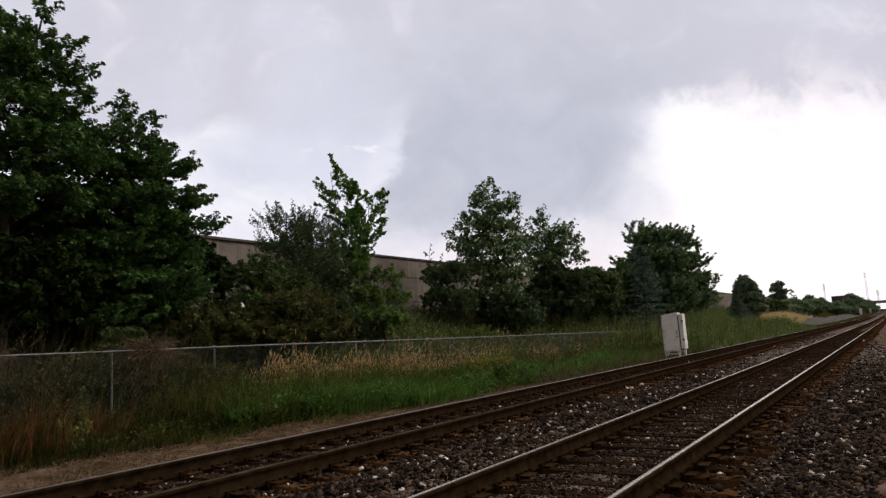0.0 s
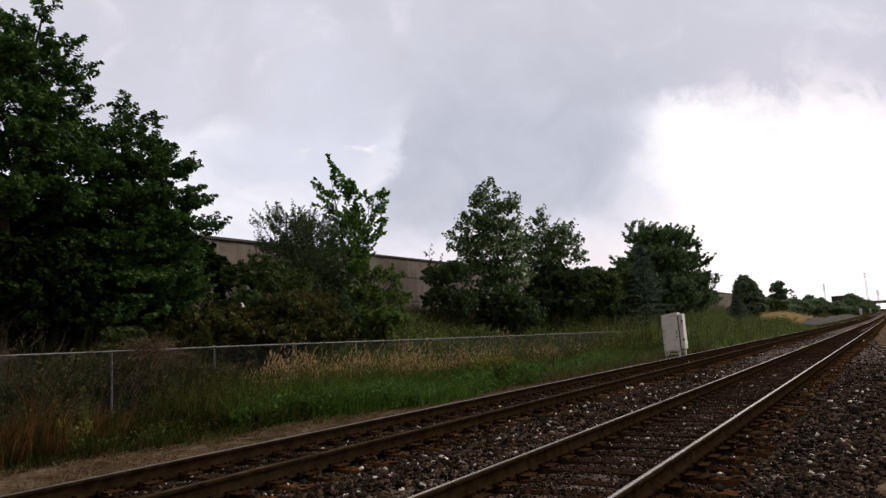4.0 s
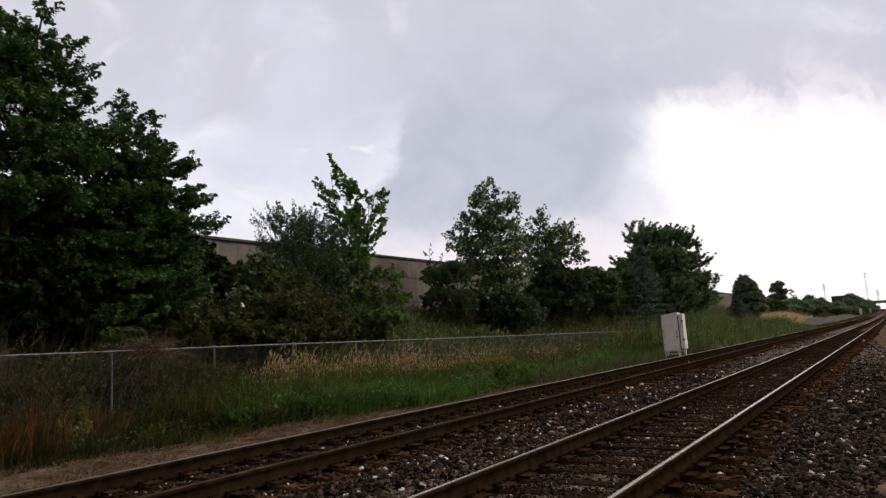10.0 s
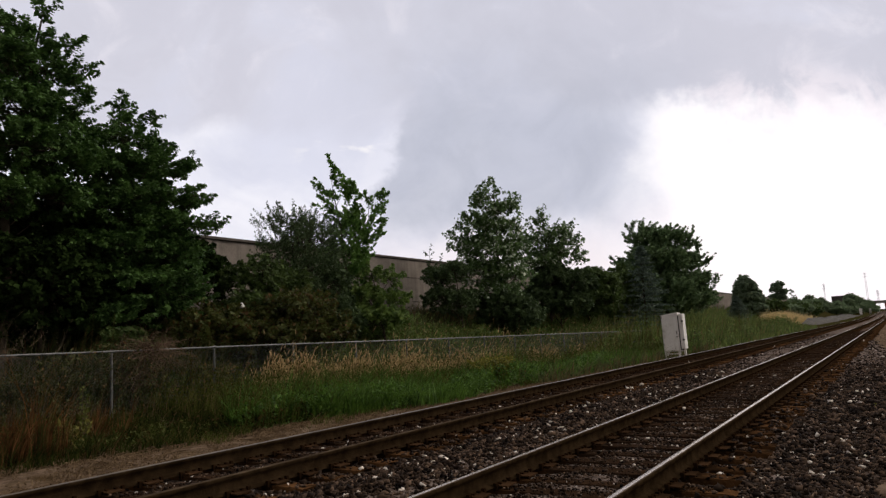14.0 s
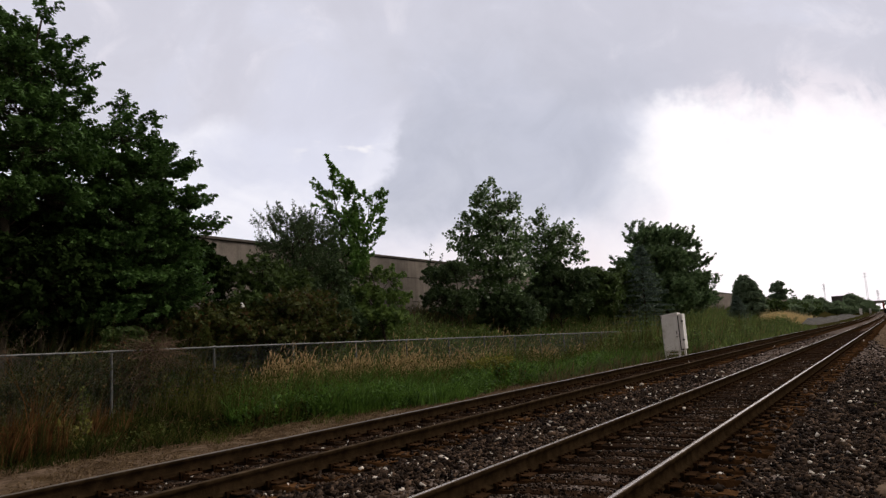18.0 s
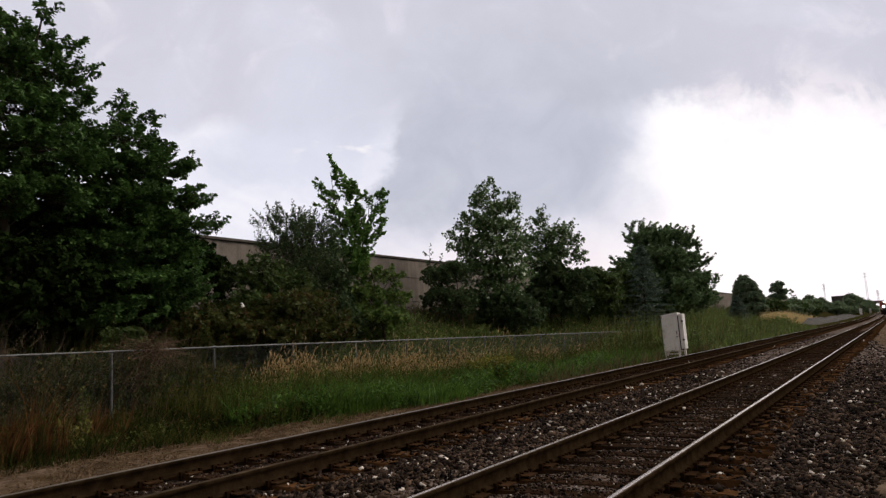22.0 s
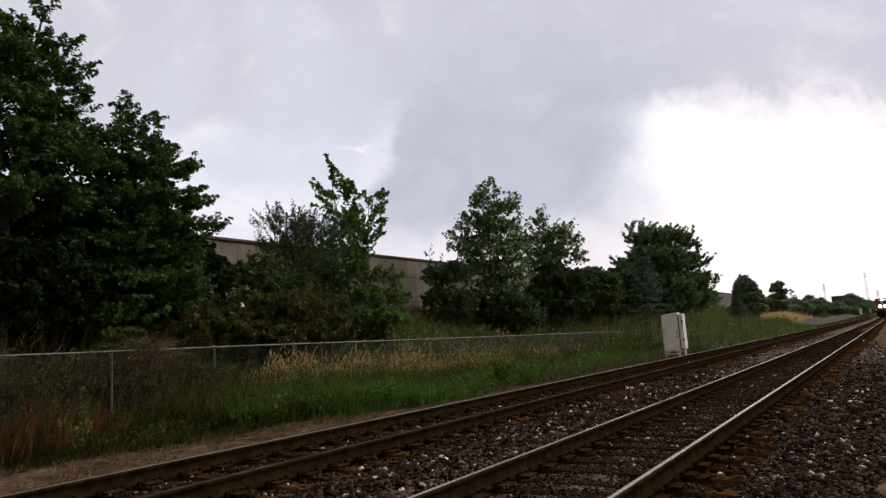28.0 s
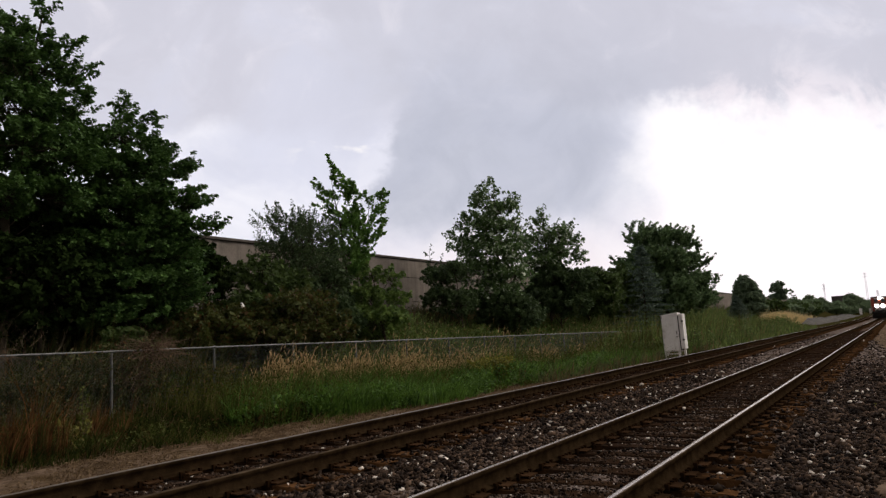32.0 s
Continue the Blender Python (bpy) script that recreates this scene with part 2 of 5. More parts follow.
G_DULL = leaf_mat("grass_dull", (0.026, 0.034, 0.008), (0.15, 0.16, 0.042), 0.3, 0.7, (0.22, 0.15, 0.07), 0.92)
G_TAN = leaf_mat("grass_seed", (0.34, 0.235, 0.115), (0.60, 0.44, 0.235), 0.3, 0.8)
G_RUST = leaf_mat("dry_weed", (0.018, 0.009, 0.004), (0.235, 0.112, 0.045), 0.25, 0.8, (0.07, 0.072, 0.022), 0.72)
G_DEAD = leaf_mat("dead_grass", (0.11, 0.073, 0.043), (0.26, 0.182, 0.11), 0.2, 0.85)
G_SAGE = leaf_mat("sage_weed", (0.03, 0.036, 0.015), (0.20, 0.205, 0.10), 0.3, 0.7, (0.20, 0.13, 0.065), 0.8)
# weeds under the trees; the shade there is put into this dark colour
G_SHADED_WEED = leaf_mat("grass_shaded_weed", (0.008, 0.014, 0.004), (0.068, 0.084, 0.020), 0.25, 0.7, (0.13, 0.08, 0.035), 0.87)
G_REED = leaf_mat("reed", (0.016, 0.034, 0.008), (0.27, 0.36, 0.105), 0.3, 0.6, (0.25, 0.19, 0.09), 0.9, 0.3)
G_GOLD = leaf_mat("goldenrod_flower", (0.10, 0.105, 0.02), (0.37, 0.34, 0.06), 0.3)
G_YELLOW = leaf_mat("yellow_weed", (0.12, 0.12, 0.028), (0.29, 0.265, 0.065), 0.3)
G_PALE = leaf_mat("pale_stalk", (0.10, 0.085, 0.05), (0.28, 0.24, 0.155), 0.25, 0.8)
G_LIME = leaf_mat("lime_weed", (0.06, 0.085, 0.018), (0.20, 0.215, 0.05), 0.3, 0.6)
G_STRAW = leaf_mat("straw", (0.55, 0.42, 0.21), (0.80, 0.64, 0.36), 0.35, 0.8)


# ---- mesh helpers ----
def part(name, bm, material, parent=None, label="", m=None):
    """Links a bmesh (or a finished mesh) as one object under a thing."""
    if isinstance(bm, bpy.types.Mesh):
        me = bm
    else:
        me = bpy.data.meshes.new(name)
        bm.to_mesh(me)
        bm.free()
    for k in material if isinstance(material, (list, tuple)) else (material,):
        if k.name not in me.materials:
            me.materials.append(k)
    ob = new(name, me)
    if parent is not None:
        ob.parent = parent
    if m is not None:
        ob.matrix_basis = m
    return tagged(ob, label)


def box(bm, x0, x1, y0, y1, z0, z1, bev=0.0):
    r = bmesh.ops.create_cube(bm, size=1.0, matrix=Matrix.LocRotScale(((x0 + x1) / 2, (y0 + y1) / 2, (z0 + z1) / 2), None, (x1 - x0, y1 - y0, z1 - z0)))
    if bev:
        es = list({e for v in r["verts"] for e in v.link_edges})
        bmesh.ops.bevel(bm, geom=es, offset=bev, segments=2, affect="EDGES", profile=0.5)
    return bm


def boxes(*rows, bev=0.0):
    bm = bmesh.new()
    for r in rows:
        box(bm, *r, bev=bev)
    return bm


def tube(bm, a, b, r0, r1, sides=8):
    a, b = Vector(a), Vector(b)
    d = b - a
    if d.length < 1e-6:
        return bm
    m = Matrix.Translation((a + b) / 2) @ d.to_track_quat("Z", "Y").to_matrix().to_4x4()
    bmesh.ops.create_cone(bm, cap_ends=True, segments=sides, radius1=r0, radius2=r1, depth=d.length, matrix=m)
    return bm


def tubes(*rows, sides=8):
    bm = bmesh.new()
    for r in rows:
        tube(bm, *r, sides=sides)
    return bm


def mesh_np(name, verts, faces, smooth=False, index=None):
    """A mesh from numpy arrays: verts (n, 3), faces (m, k)."""
    me = bpy.data.meshes.new(name)
    verts, faces = np.asarray(verts, np.float32), np.asarray(faces, np.int32)
    me.vertices.add(len(verts))
    me.vertices.foreach_set("co", verts.ravel())
    k = faces.shape[1]
    me.loops.add(faces.size)
    me.loops.foreach_set("vertex_index", faces.ravel())
    me.polygons.add(len(faces))
    me.polygons.foreach_set("loop_start", np.arange(0, faces.size, k, dtype=np.int32))
    if smooth:
        me.polygons.foreach_set("use_smooth", np.ones(len(faces), dtype=bool))
    if index is not None:
        me.polygons.foreach_set("material_index", np.asarray(index, np.int32))
    me.update(calc_edges=True)
    me.validate()
    return me


def thing(name, label, category, m=None, group="", kind=""):
    ob = new(name)
    ob.empty_display_size = 0.3
    if m is not None:
        ob.matrix_basis = m
    return tagged(ob, label, category, group, kind)


# ---- the lie of the land ----
def soft_ramp(y, start, w):
    return w * np.logaddexp(0.0, (np.asarray(y, float) - start) / w)


def rise(y):
    """The line climbs gently in the distance."""
    return 0.006 * soft_ramp(y, 165.0, 12.0)


def bend(y):
    """The line bears a little to the left in the distance."""
    return -0.0012 * soft_ramp(y, 220.0, 20.0)


def smooth01(x):
    x = np.clip(x, 0, 1)
    return x * x * (3 - 2 * x)


def ground_z(x, y):
    x, y = np.asarray(x, float), np.asarray(y, float)
    xs = x - bend(y)
    low = -0.25 - 0.5 * smooth01((y - 10) / 45) + 0.75 * smooth01((y - 62) / 40)
    z = np.where(xs > -3.0, -0.22 - 0.25 * smooth01((xs - 2.0) / 4.0), -0.22 + (low + 0.22) * smooth01((-xs - 8.8) / 4.0))
    bank = smooth01((-xs - 16.8) / 11.0)
    z = z + (3.2 - low) * bank
    z = z + 0.08 * np.sin(x * 0.9 + y * 0.31) * np.sin(y * 0.57 - x * 0.2) * smooth01((-xs - 9.5) / 2.0)
    z = z + 1.3 * np.exp(-((xs + 16.5) / 3.0) ** 2 - ((y - 128) / 20.0) ** 2)
    return z + rise(y) - 0.35 * smooth01((y - 900) / 500) * rise(y)


def build_ground():
    xs = np.unique(np.concatenate([[-3500, -2200, -1300, -800, -450, -250, -140, -90, -60, -45], np.arange(-36, 8.01, 0.6), [10, 14, 20, 30, 50, 90, 160, 300, 600, 1200, 2200, 3500]]))
    ys = np.unique(np.concatenate([[-3000, -1500, -700, -300, -150, -80, -45, -25], np.arange(-15, 90, 0.9), np.arange(90, 300, 6.0), [330, 380, 450, 540, 650, 800, 1000, 1300, 1800, 2500, 3600]]))
    gx, gy = np.meshgrid(xs, ys)
    v = np.stack([gx, gy, ground_z(gx, gy)], -1).reshape(-1, 3)
    nx = len(xs)
    a = (np.arange(len(ys) - 1)[:, None] * nx + np.arange(nx - 1)[None, :]).ravel()
    me = mesh_np("ground", v, np.stack([a, a + 1, a + nx + 1, a + nx], -1), True)
    ob = part("ground", me, M_SOIL)
    tagged(ob, "rough soil and low weeds beside the line", "ground", kind="structure")


build_ground()

RAILS = (-7.42, -5.915, -3.498, -1.993)


def strip(name, x0, x1, z_of, y0, y1, n, material, label, cat):
    """A ribbon of the bed that follows the line; z_of gives its height over the rise for a lateral place."""
    cols = np.linspace(x0, x1, 42)
    ys = np.concatenate([np.linspace(y0, 60, n), np.geomspace(62, y1, 60)])
    gx, gy = np.meshgrid(cols, ys)
    z = z_of(gx, gy) + rise(gy)
    v = np.stack([gx + bend(gy), gy, z], -1).reshape(-1, 3)
    nx = len(cols)
    a = (np.arange(len(ys) - 1)[:, None] * nx + np.arange(nx - 1)[None, :]).ravel()
    ob = part(name, mesh_np(name, v, np.stack([a, a + 1, a + nx + 1, a + nx], -1), True), material)
    return tagged(ob, label, cat, kind="structure")


def path_edge(y):
    """Where the ballast gives way to the dirt path; the path crowds the track further along."""
    return 0.0 - 1.6 * smooth01((y - 20) / 34) - 0.42 * np.exp(-((y - 7.2) / 1.0) ** 2) + 0.12 * np.sin(y * 1.3) + 0.08 * np.sin(y * 3.1)


def bed_z(x, y):
    """Top of the ballast: level under the tracks, a crown of loose stone between, falling at the shoulders."""
    z = -0.075 + 0.09 * np.exp(-((x + 4.7) / 0.5) ** 2) + 0.02 * smooth01((x + 1.2) / 0.8) + 0.0 * y
    z = z + 0.044 * (np.exp(-((x + 2.7455) / 0.52) ** 4) + np.exp(-((x + 6.6675) / 0.52) ** 4))
    z = z - 0.22 * smooth01((-x - 8.15) / 0.9)
    z = z - 0.16 * smooth01((x - path_edge(y) + 0.2) / 0.6) - 0.25 * smooth01((x - 2.6) / 1.0)
    return z + 0.012 * np.sin(x * 9.1 + y * 3.3) * np.sin(y * 7.7 + x * 2.1)


strip("ballast_bed", -9.05, 3.6, bed_z, -14, 640, 320, M_BED, "crushed stone ballast under the railway tracks, grazing light put into its pale colour", "ballast")
strip("dirt_verge", -10.9, -8.75, lambda x, y: ground_z(x + bend(y), y) - rise(y) + 0.03 + 0.015 * np.sin(y * 2.3 + x * 4), -14, 78, 160, M_DIRT, "dry brown dirt and dead grass beside the ballast", "dirt")
strip("dirt_path", -1.6, 6.0, lambda x, y: -0.125 - 0.35 * smooth01((path_edge(y) + 0.1 - x) / 0.4) - 0.16 * smooth01((x - 3.6) / 2.4) + 0.012 * np.sin(x * 5.3 + y * 2.1) * np.sin(y * 4.4), -14, 500, 260, M_DIRT, "bare brown dirt path beside the ballast", "path")


# ---- noise wall on the bank ----
def build_wall():
    wall = thing("wall_noise_barrier", "long weathered grey concrete noise barrier on a bank", "noise barrier", kind="structure")
    x, step_y = -28.0, 6.1
    rng = random.Random(4)
    protos = {}
    for k, (z0, z1) in enumerate(((2.2, 4.04), (4.06, 5.68), (5.70, 6.93))):
        protos[k] = part("panel", box(bmesh.new(), -0.09, 0.09, -step_y / 2 + 0.13, step_y / 2 - 0.13, z0, z1, 0.02), M_CONC).data
        bpy.data.objects.remove(bpy.data.objects["panel"])
    post = part("post", box(bmesh.new(), -0.11, 0.11, -0.15, 0.15, 1.8, 6.93, 0.01), M_CONC).data
    bpy.data.objects.remove(bpy.data.objects["post"])
    cope = part("coping", box(bmesh.new(), -0.2, 0.2, -step_y / 2, step_y / 2, 6.935, 7.08, 0.02), M_COPE).data
    bpy.data.objects.remove(bpy.data.objects["coping"])
    joint = part("joint_strip", boxes((-0.05, 0.05, -step_y / 2, step_y / 2, 3.98, 4.12), (-0.05, 0.05, -step_y / 2, step_y / 2, 5.62, 5.76)), M_CONC).data
    bpy.data.objects.remove(bpy.data.objects["joint_strip"])
    for i in range(-1, 66):
        y = i * step_y
        xx, zz = x + float(bend(y)), float(rise(y)) * 0.75
        turn = pose(xx, y, zz, 0, 0, 0)
        for k in protos:
            o = new("panel", protos[k])
            o.parent, o.matrix_basis = wall, turn @ pose(rng.uniform(-0.02, 0.02), 0, rng.uniform(-0.01, 0.01), rng.uniform(-0.12, 0.12), 0, rng.uniform(-0.15, 0.15))
        if 2 < i < 12:
            # ragged broken edges along the joints
            for zj in (4.05, 5.69):
                yy = -2.8
                while yy < 2.6:
                    ln = rng.uniform(0.25, 0.9)
                    sp = bmesh.new()
                    box(sp, 0.07, 0.098, yy, min(yy + ln, 2.85), zj - rng.uniform(0.04, 0.14), zj + rng.uniform(0.03, 0.09))
                    for v in sp.verts:
                        v.co += Vector((0, rng.uniform(-0.08, 0.08), rng.uniform(-0.03, 0.03)))
                    part("broken_edge", sp, M_SEAM, wall, m=turn)
                    yy += ln + rng.uniform(0.1, 1.2)
        for nm, me, dy in (("post", post, step_y / 2), ("coping", cope, 0), ("joint_strip", joint, 0)):
            o = new(nm, me)
            o.parent, o.matrix_basis = wall, turn @ pose(0, dy, 0)


build_wall()


# ---- tracks ----
def rail_profile():
    """Half of a rail section, from the foot up, as (offset, height, top face)."""
    return [(0.075, 0.0), (0.075, 0.012), (0.02, 0.03), (0.009, 0.045), (0.009, 0.125), (0.034, 0.138), (0.0365, 0.164), (0.0325, 0.1745), (0.021, 0.1792), (0.0, 0.180)]


def rail_mesh(x, y0, y1, worn):
    half = rail_profile()
    sec = half + [(-a, b) for a, b in reversed(half[:-1])]
    ys = np.concatenate([np.arange(y0, min(60, y1), 3.0), np.geomspace(60, y1, 44)]) if y1 > 60 else np.arange(y0, y1, 3.0)
    v = []
    for y in ys:
        bx, bz = float(bend(y)), float(rise(y))
        v += [(x + bx + a, y, b + bz) for a, b in sec]
    n, f, idx = len(sec), [], []
    for j in range(len(ys) - 1):
        for i in range(n - 1):
            a = j * n + i
            f.append((a, a + 1, a + n + 1, a + n))
            idx.append(1 if i in ((7, 8, 9, 10) if worn is M_WORN else (8, 9)) else 2 if i in (7, 10) else 0)
    me = mesh_np("rail", v, f, False, idx)
    me.materials.append(M_RUST)
    me.materials.append(worn)
    me.materials.append(M_DULL)
    return me


def tie_mesh(seed):
    rng = random.Random(seed)
    bm = box(bmesh.new(), -1.29, 1.29, -0.112, 0.112, -0.17, 0.0, 0.012)
    for v in bm.verts:
        v.co += Vector((rng.uniform(-0.16, 0.06) * (1 if v.co.x > 0 else -1) if abs(v.co.x) > 1 else 0, rng.uniform(-0.008, 0.008), rng.uniform(-0.008, 0.004)))
    me = bpy.data.meshes.new("tie")
    bm.to_mesh(me)
    bm.free()
    me.materials.append(M_TIE)
    return me


def plate_mesh():
    """Tie plate with its four spikes and a rail anchor beside it."""
    bm = boxes((-0.19, 0.19, -0.095, 0.095, 0.0, 0.012), (-0.098, -0.078, -0.095, 0.095, 0.006, 0.020), (0.078, 0.098, -0.095, 0.095, 0.006, 0.020))
    for sx in (-0.085, 0.085):
        for sy in (-0.05, 0.05):
            box(bm, sx - 0.012, sx + 0.012, sy - 0.012, sy + 0.012, 0.0, 0.032)
            box(bm, sx - 0.020, sx + 0.020, sy - 0.014, sy + 0.014, 0.020, 0.034)
    for sy in (-0.15, 0.12):
        box(bm, 0.066, 0.104, sy, sy + 0.032, -0.03, 0.040)
        box(bm, -0.104, -0.066, sy, sy + 0.032, -0.03, 0.040)
    me = bpy.data.meshes.new("tie_plate")
    bm.to_mesh(me)
    bm.free()
    me.materials.append(M_SPIKE)
    me.materials.append(M_PLATE)
    for f in me.polygons[:18]:
        f.material_index = 1
    return me


TIE_STEP = 0.5
TIES = {}


def build_track(cx, tops, label, seed, y_first, n_single):
    track = thing("railway_track", label, "railway track", kind="structure")
    for x, top in zip((cx - 0.7525, cx + 0.7525), tops):
        o = new("rail", rail_mesh(x, -14.0, 620.0, top))
        o.parent = track
    meshes = [tie_mesh(seed + k) for k in range(5)]
    plate = plate_mesh()
    rng = random.Random(seed)
    rows = []
    for i in range(n_single):
        y = y_first + i * TIE_STEP + rng.uniform(-0.035, 0.035)
        rows.append(y)
        o = new("tie", meshes[i % 5])
        o.parent, o.matrix_basis = track, pose(cx + float(bend(y)) + rng.uniform(-0.09, 0.09), y, float(rise(y)) - 0.006 + rng.uniform(-0.014, 0.004), rng.uniform(-2, 2), rng.uniform(-0.4, 0.4), rng.uniform(-1.8, 1.8))
        if 1.0 < y < 42.0:
            for sx in (-0.7525, 0.7525):
                p = new("tie_plate", plate)
                p.parent, p.matrix_basis = track, pose(cx + sx, y, 0.002 + float(rise(y)))
    TIES[cx] = rows
    # ties further along the line
    base, f, n = [], [], 0
    y = y_first + n_single * TIE_STEP
    quad = [(0, 1, 2, 3), (4, 5, 1, 0), (5, 6, 2, 1), (6, 7, 3, 2), (7, 4, 0, 3)]
    while y < 240:
        bx, bz = cx + float(bend(y)), float(rise(y)) - 0.026 + rng.uniform(-0.01, 0.004)
        for zz in (0.0, -0.17):
            base += [(bx - 1.29, y - 0.11, bz + zz), (bx + 1.29, y - 0.11, bz + zz), (bx + 1.29, y + 0.11, bz + zz), (bx - 1.29, y + 0.11, bz + zz)]
        f += [tuple(n + k for k in q) for q in quad]
        n += 8
        y += TIE_STEP
    o = part("far_ties", mesh_np("far_ties", base, f), M_TIE, track)
    tagged(o, "timber ties further along the line", kind="stuff")
    return track


build_track(-2.7455, (M_SHINE, M_SHINE), "railway track with bright polished rails on timber ties", 11, -7.0, 150)
build_track(-6.6675, (M_WORN, M_DULL), "railway track with rusty rails on timber ties", 23, -7.2, 150)


# ---- loose ballast stones ----
def build_stones():
    rng = np.random.default_rng(7)
    pts, size = [], []
    for y0, y1, dens, s in ((-7.0, -2.0, 160, 0.036), (-2.0, 2.2, 450, 0.032), (2.2, 9.0, 1150, 0.0225), (9.0, 17.0, 740, 0.026), (17.0, 34.0, 300, 0.029), (34.0, 62.0, 30, 0.034)):
        n = int((y1 - y0) * 12.3 * dens)
        x, y = rng.uniform(-8.95, 3.3, n), rng.uniform(y0, y1, n)
        keep = (x < 0.3) | (rng.random(n) < 0.25)
        # thinned along the line so the bed, paled for grazing light, shows through
        keep &= (y > 34) | (rng.random(n) < 1.0 - 0.88 * smooth01((y - 15.0) / 15.0))
        # off the rails, and mostly off the tops of the ties
        for r in RAILS:
            keep &= np.abs(x - r) > 0.085
        on_tie = np.zeros(n, bool)
        for cx, rows in TIES.items():
            ph = np.abs(y[:, None] - np.asarray(rows)[None, :]).min(1) if n < 60000 else None
            if ph is None:
                ph = np.empty(n)
                rr = np.asarray(rows)
                j = np.clip(np.searchsorted(rr, y), 1, len(rr) - 1)
                ph = np.minimum(np.abs(y - rr[j]), np.abs(y - rr[j - 1]))
            on = (np.abs(x - cx) < 1.3) & (ph < 0.125)
            inner = np.abs(x - cx) < 0.6
            chance = np.where(inner, 0.42, np.where(np.abs(x - cx) > 1.05, 0.30, 0.13))
            keep &= ~on | (rng.random(n) < chance)
            on_tie |= on
        keep &= (x > -8.2) | (rng.random(n) < 0.4)
        keep &= (x < path_edge(y) + 0.15) | (rng.random(n) < 0.12 * np.exp(-np.maximum(x, 0)))
        x, y, on_tie = x[keep], y[keep], on_tie[keep]
        pts.append(np.stack([x + bend(y), y, np.maximum(bed_z(x, y), np.where(x > path_edge(y), -0.13, np.where(on_tie, -0.012, -9.0))) + rise(y)], -1))
        mid = (np.abs(x + 2.7455) < 0.66) | (np.abs(x + 6.6675) < 0.66)
        size.append(s * np.clip(rng.lognormal(-0.05, 0.42, len(x)), 0.4, 2.1) * np.where(mid, 0.62, 1.0))
    p, s = np.concatenate(pts), np.concatenate(size)
    n = len(p)
    corner = np.array([(-1, -1, -1), (1, -1, -1), (1, 1, -1), (-1, 1, -1), (-1, -1, 1), (1, -1, 1), (1, 1, 1), (-1, 1, 1)], float) * 0.62
    c = corner[None] * rng.uniform(0.35, 1.4, (n, 8, 1)) * rng.uniform(0.4, 1.3, (n, 1, 3))
    q = rng.normal(size=(n, 4))
    q /= np.linalg.norm(q, axis=1, keepdims=True)
    w, a, b, d = q.T
    rot = np.stack([np.stack([1 - 2 * (b * b + d * d), 2 * (a * b - d * w), 2 * (a * d + b * w)], -1),
                    np.stack([2 * (a * b + d * w), 1 - 2 * (a * a + d * d), 2 * (b * d - a * w)], -1),
                    np.stack([2 * (a * d - b * w), 2 * (b * d + a * w), 1 - 2 * (a * a + b * b)], -1)], 1)
    c = np.einsum("nij,nkj->nki", rot, c) * s[:, None, None] * np.array([1.0, 1.0, 0.8]) + p[:, None, :]
    c[..., 2] += (s * 0.24)[:, None]
    tri = np.array([(0, 3, 2, 1), (4, 5, 6, 7), (0, 1, 5, 4), (1, 2, 6, 5), (2, 3, 7, 6), (3, 0, 4, 7)])
    f = (np.arange(n)[:, None, None] * 8 + tri[None]).reshape(-1, 4)
    ob = part("ballast_stones", mesh_np("ballast_stones", c.reshape(-1, 3), f), M_STONE)
    tagged(ob, "loose crushed ballast stones, some nearly white", "gravel", kind="stuff")


build_stones()


# ---- chain-link fence ----
FENCE_X, BAY = -16.3, 3.05


def fence_top(y):
    return 1.50 + 0.12 * math.exp(-(y - 5) / 8.0) - 0.0100 * max(y - 14, 0) + 0.0


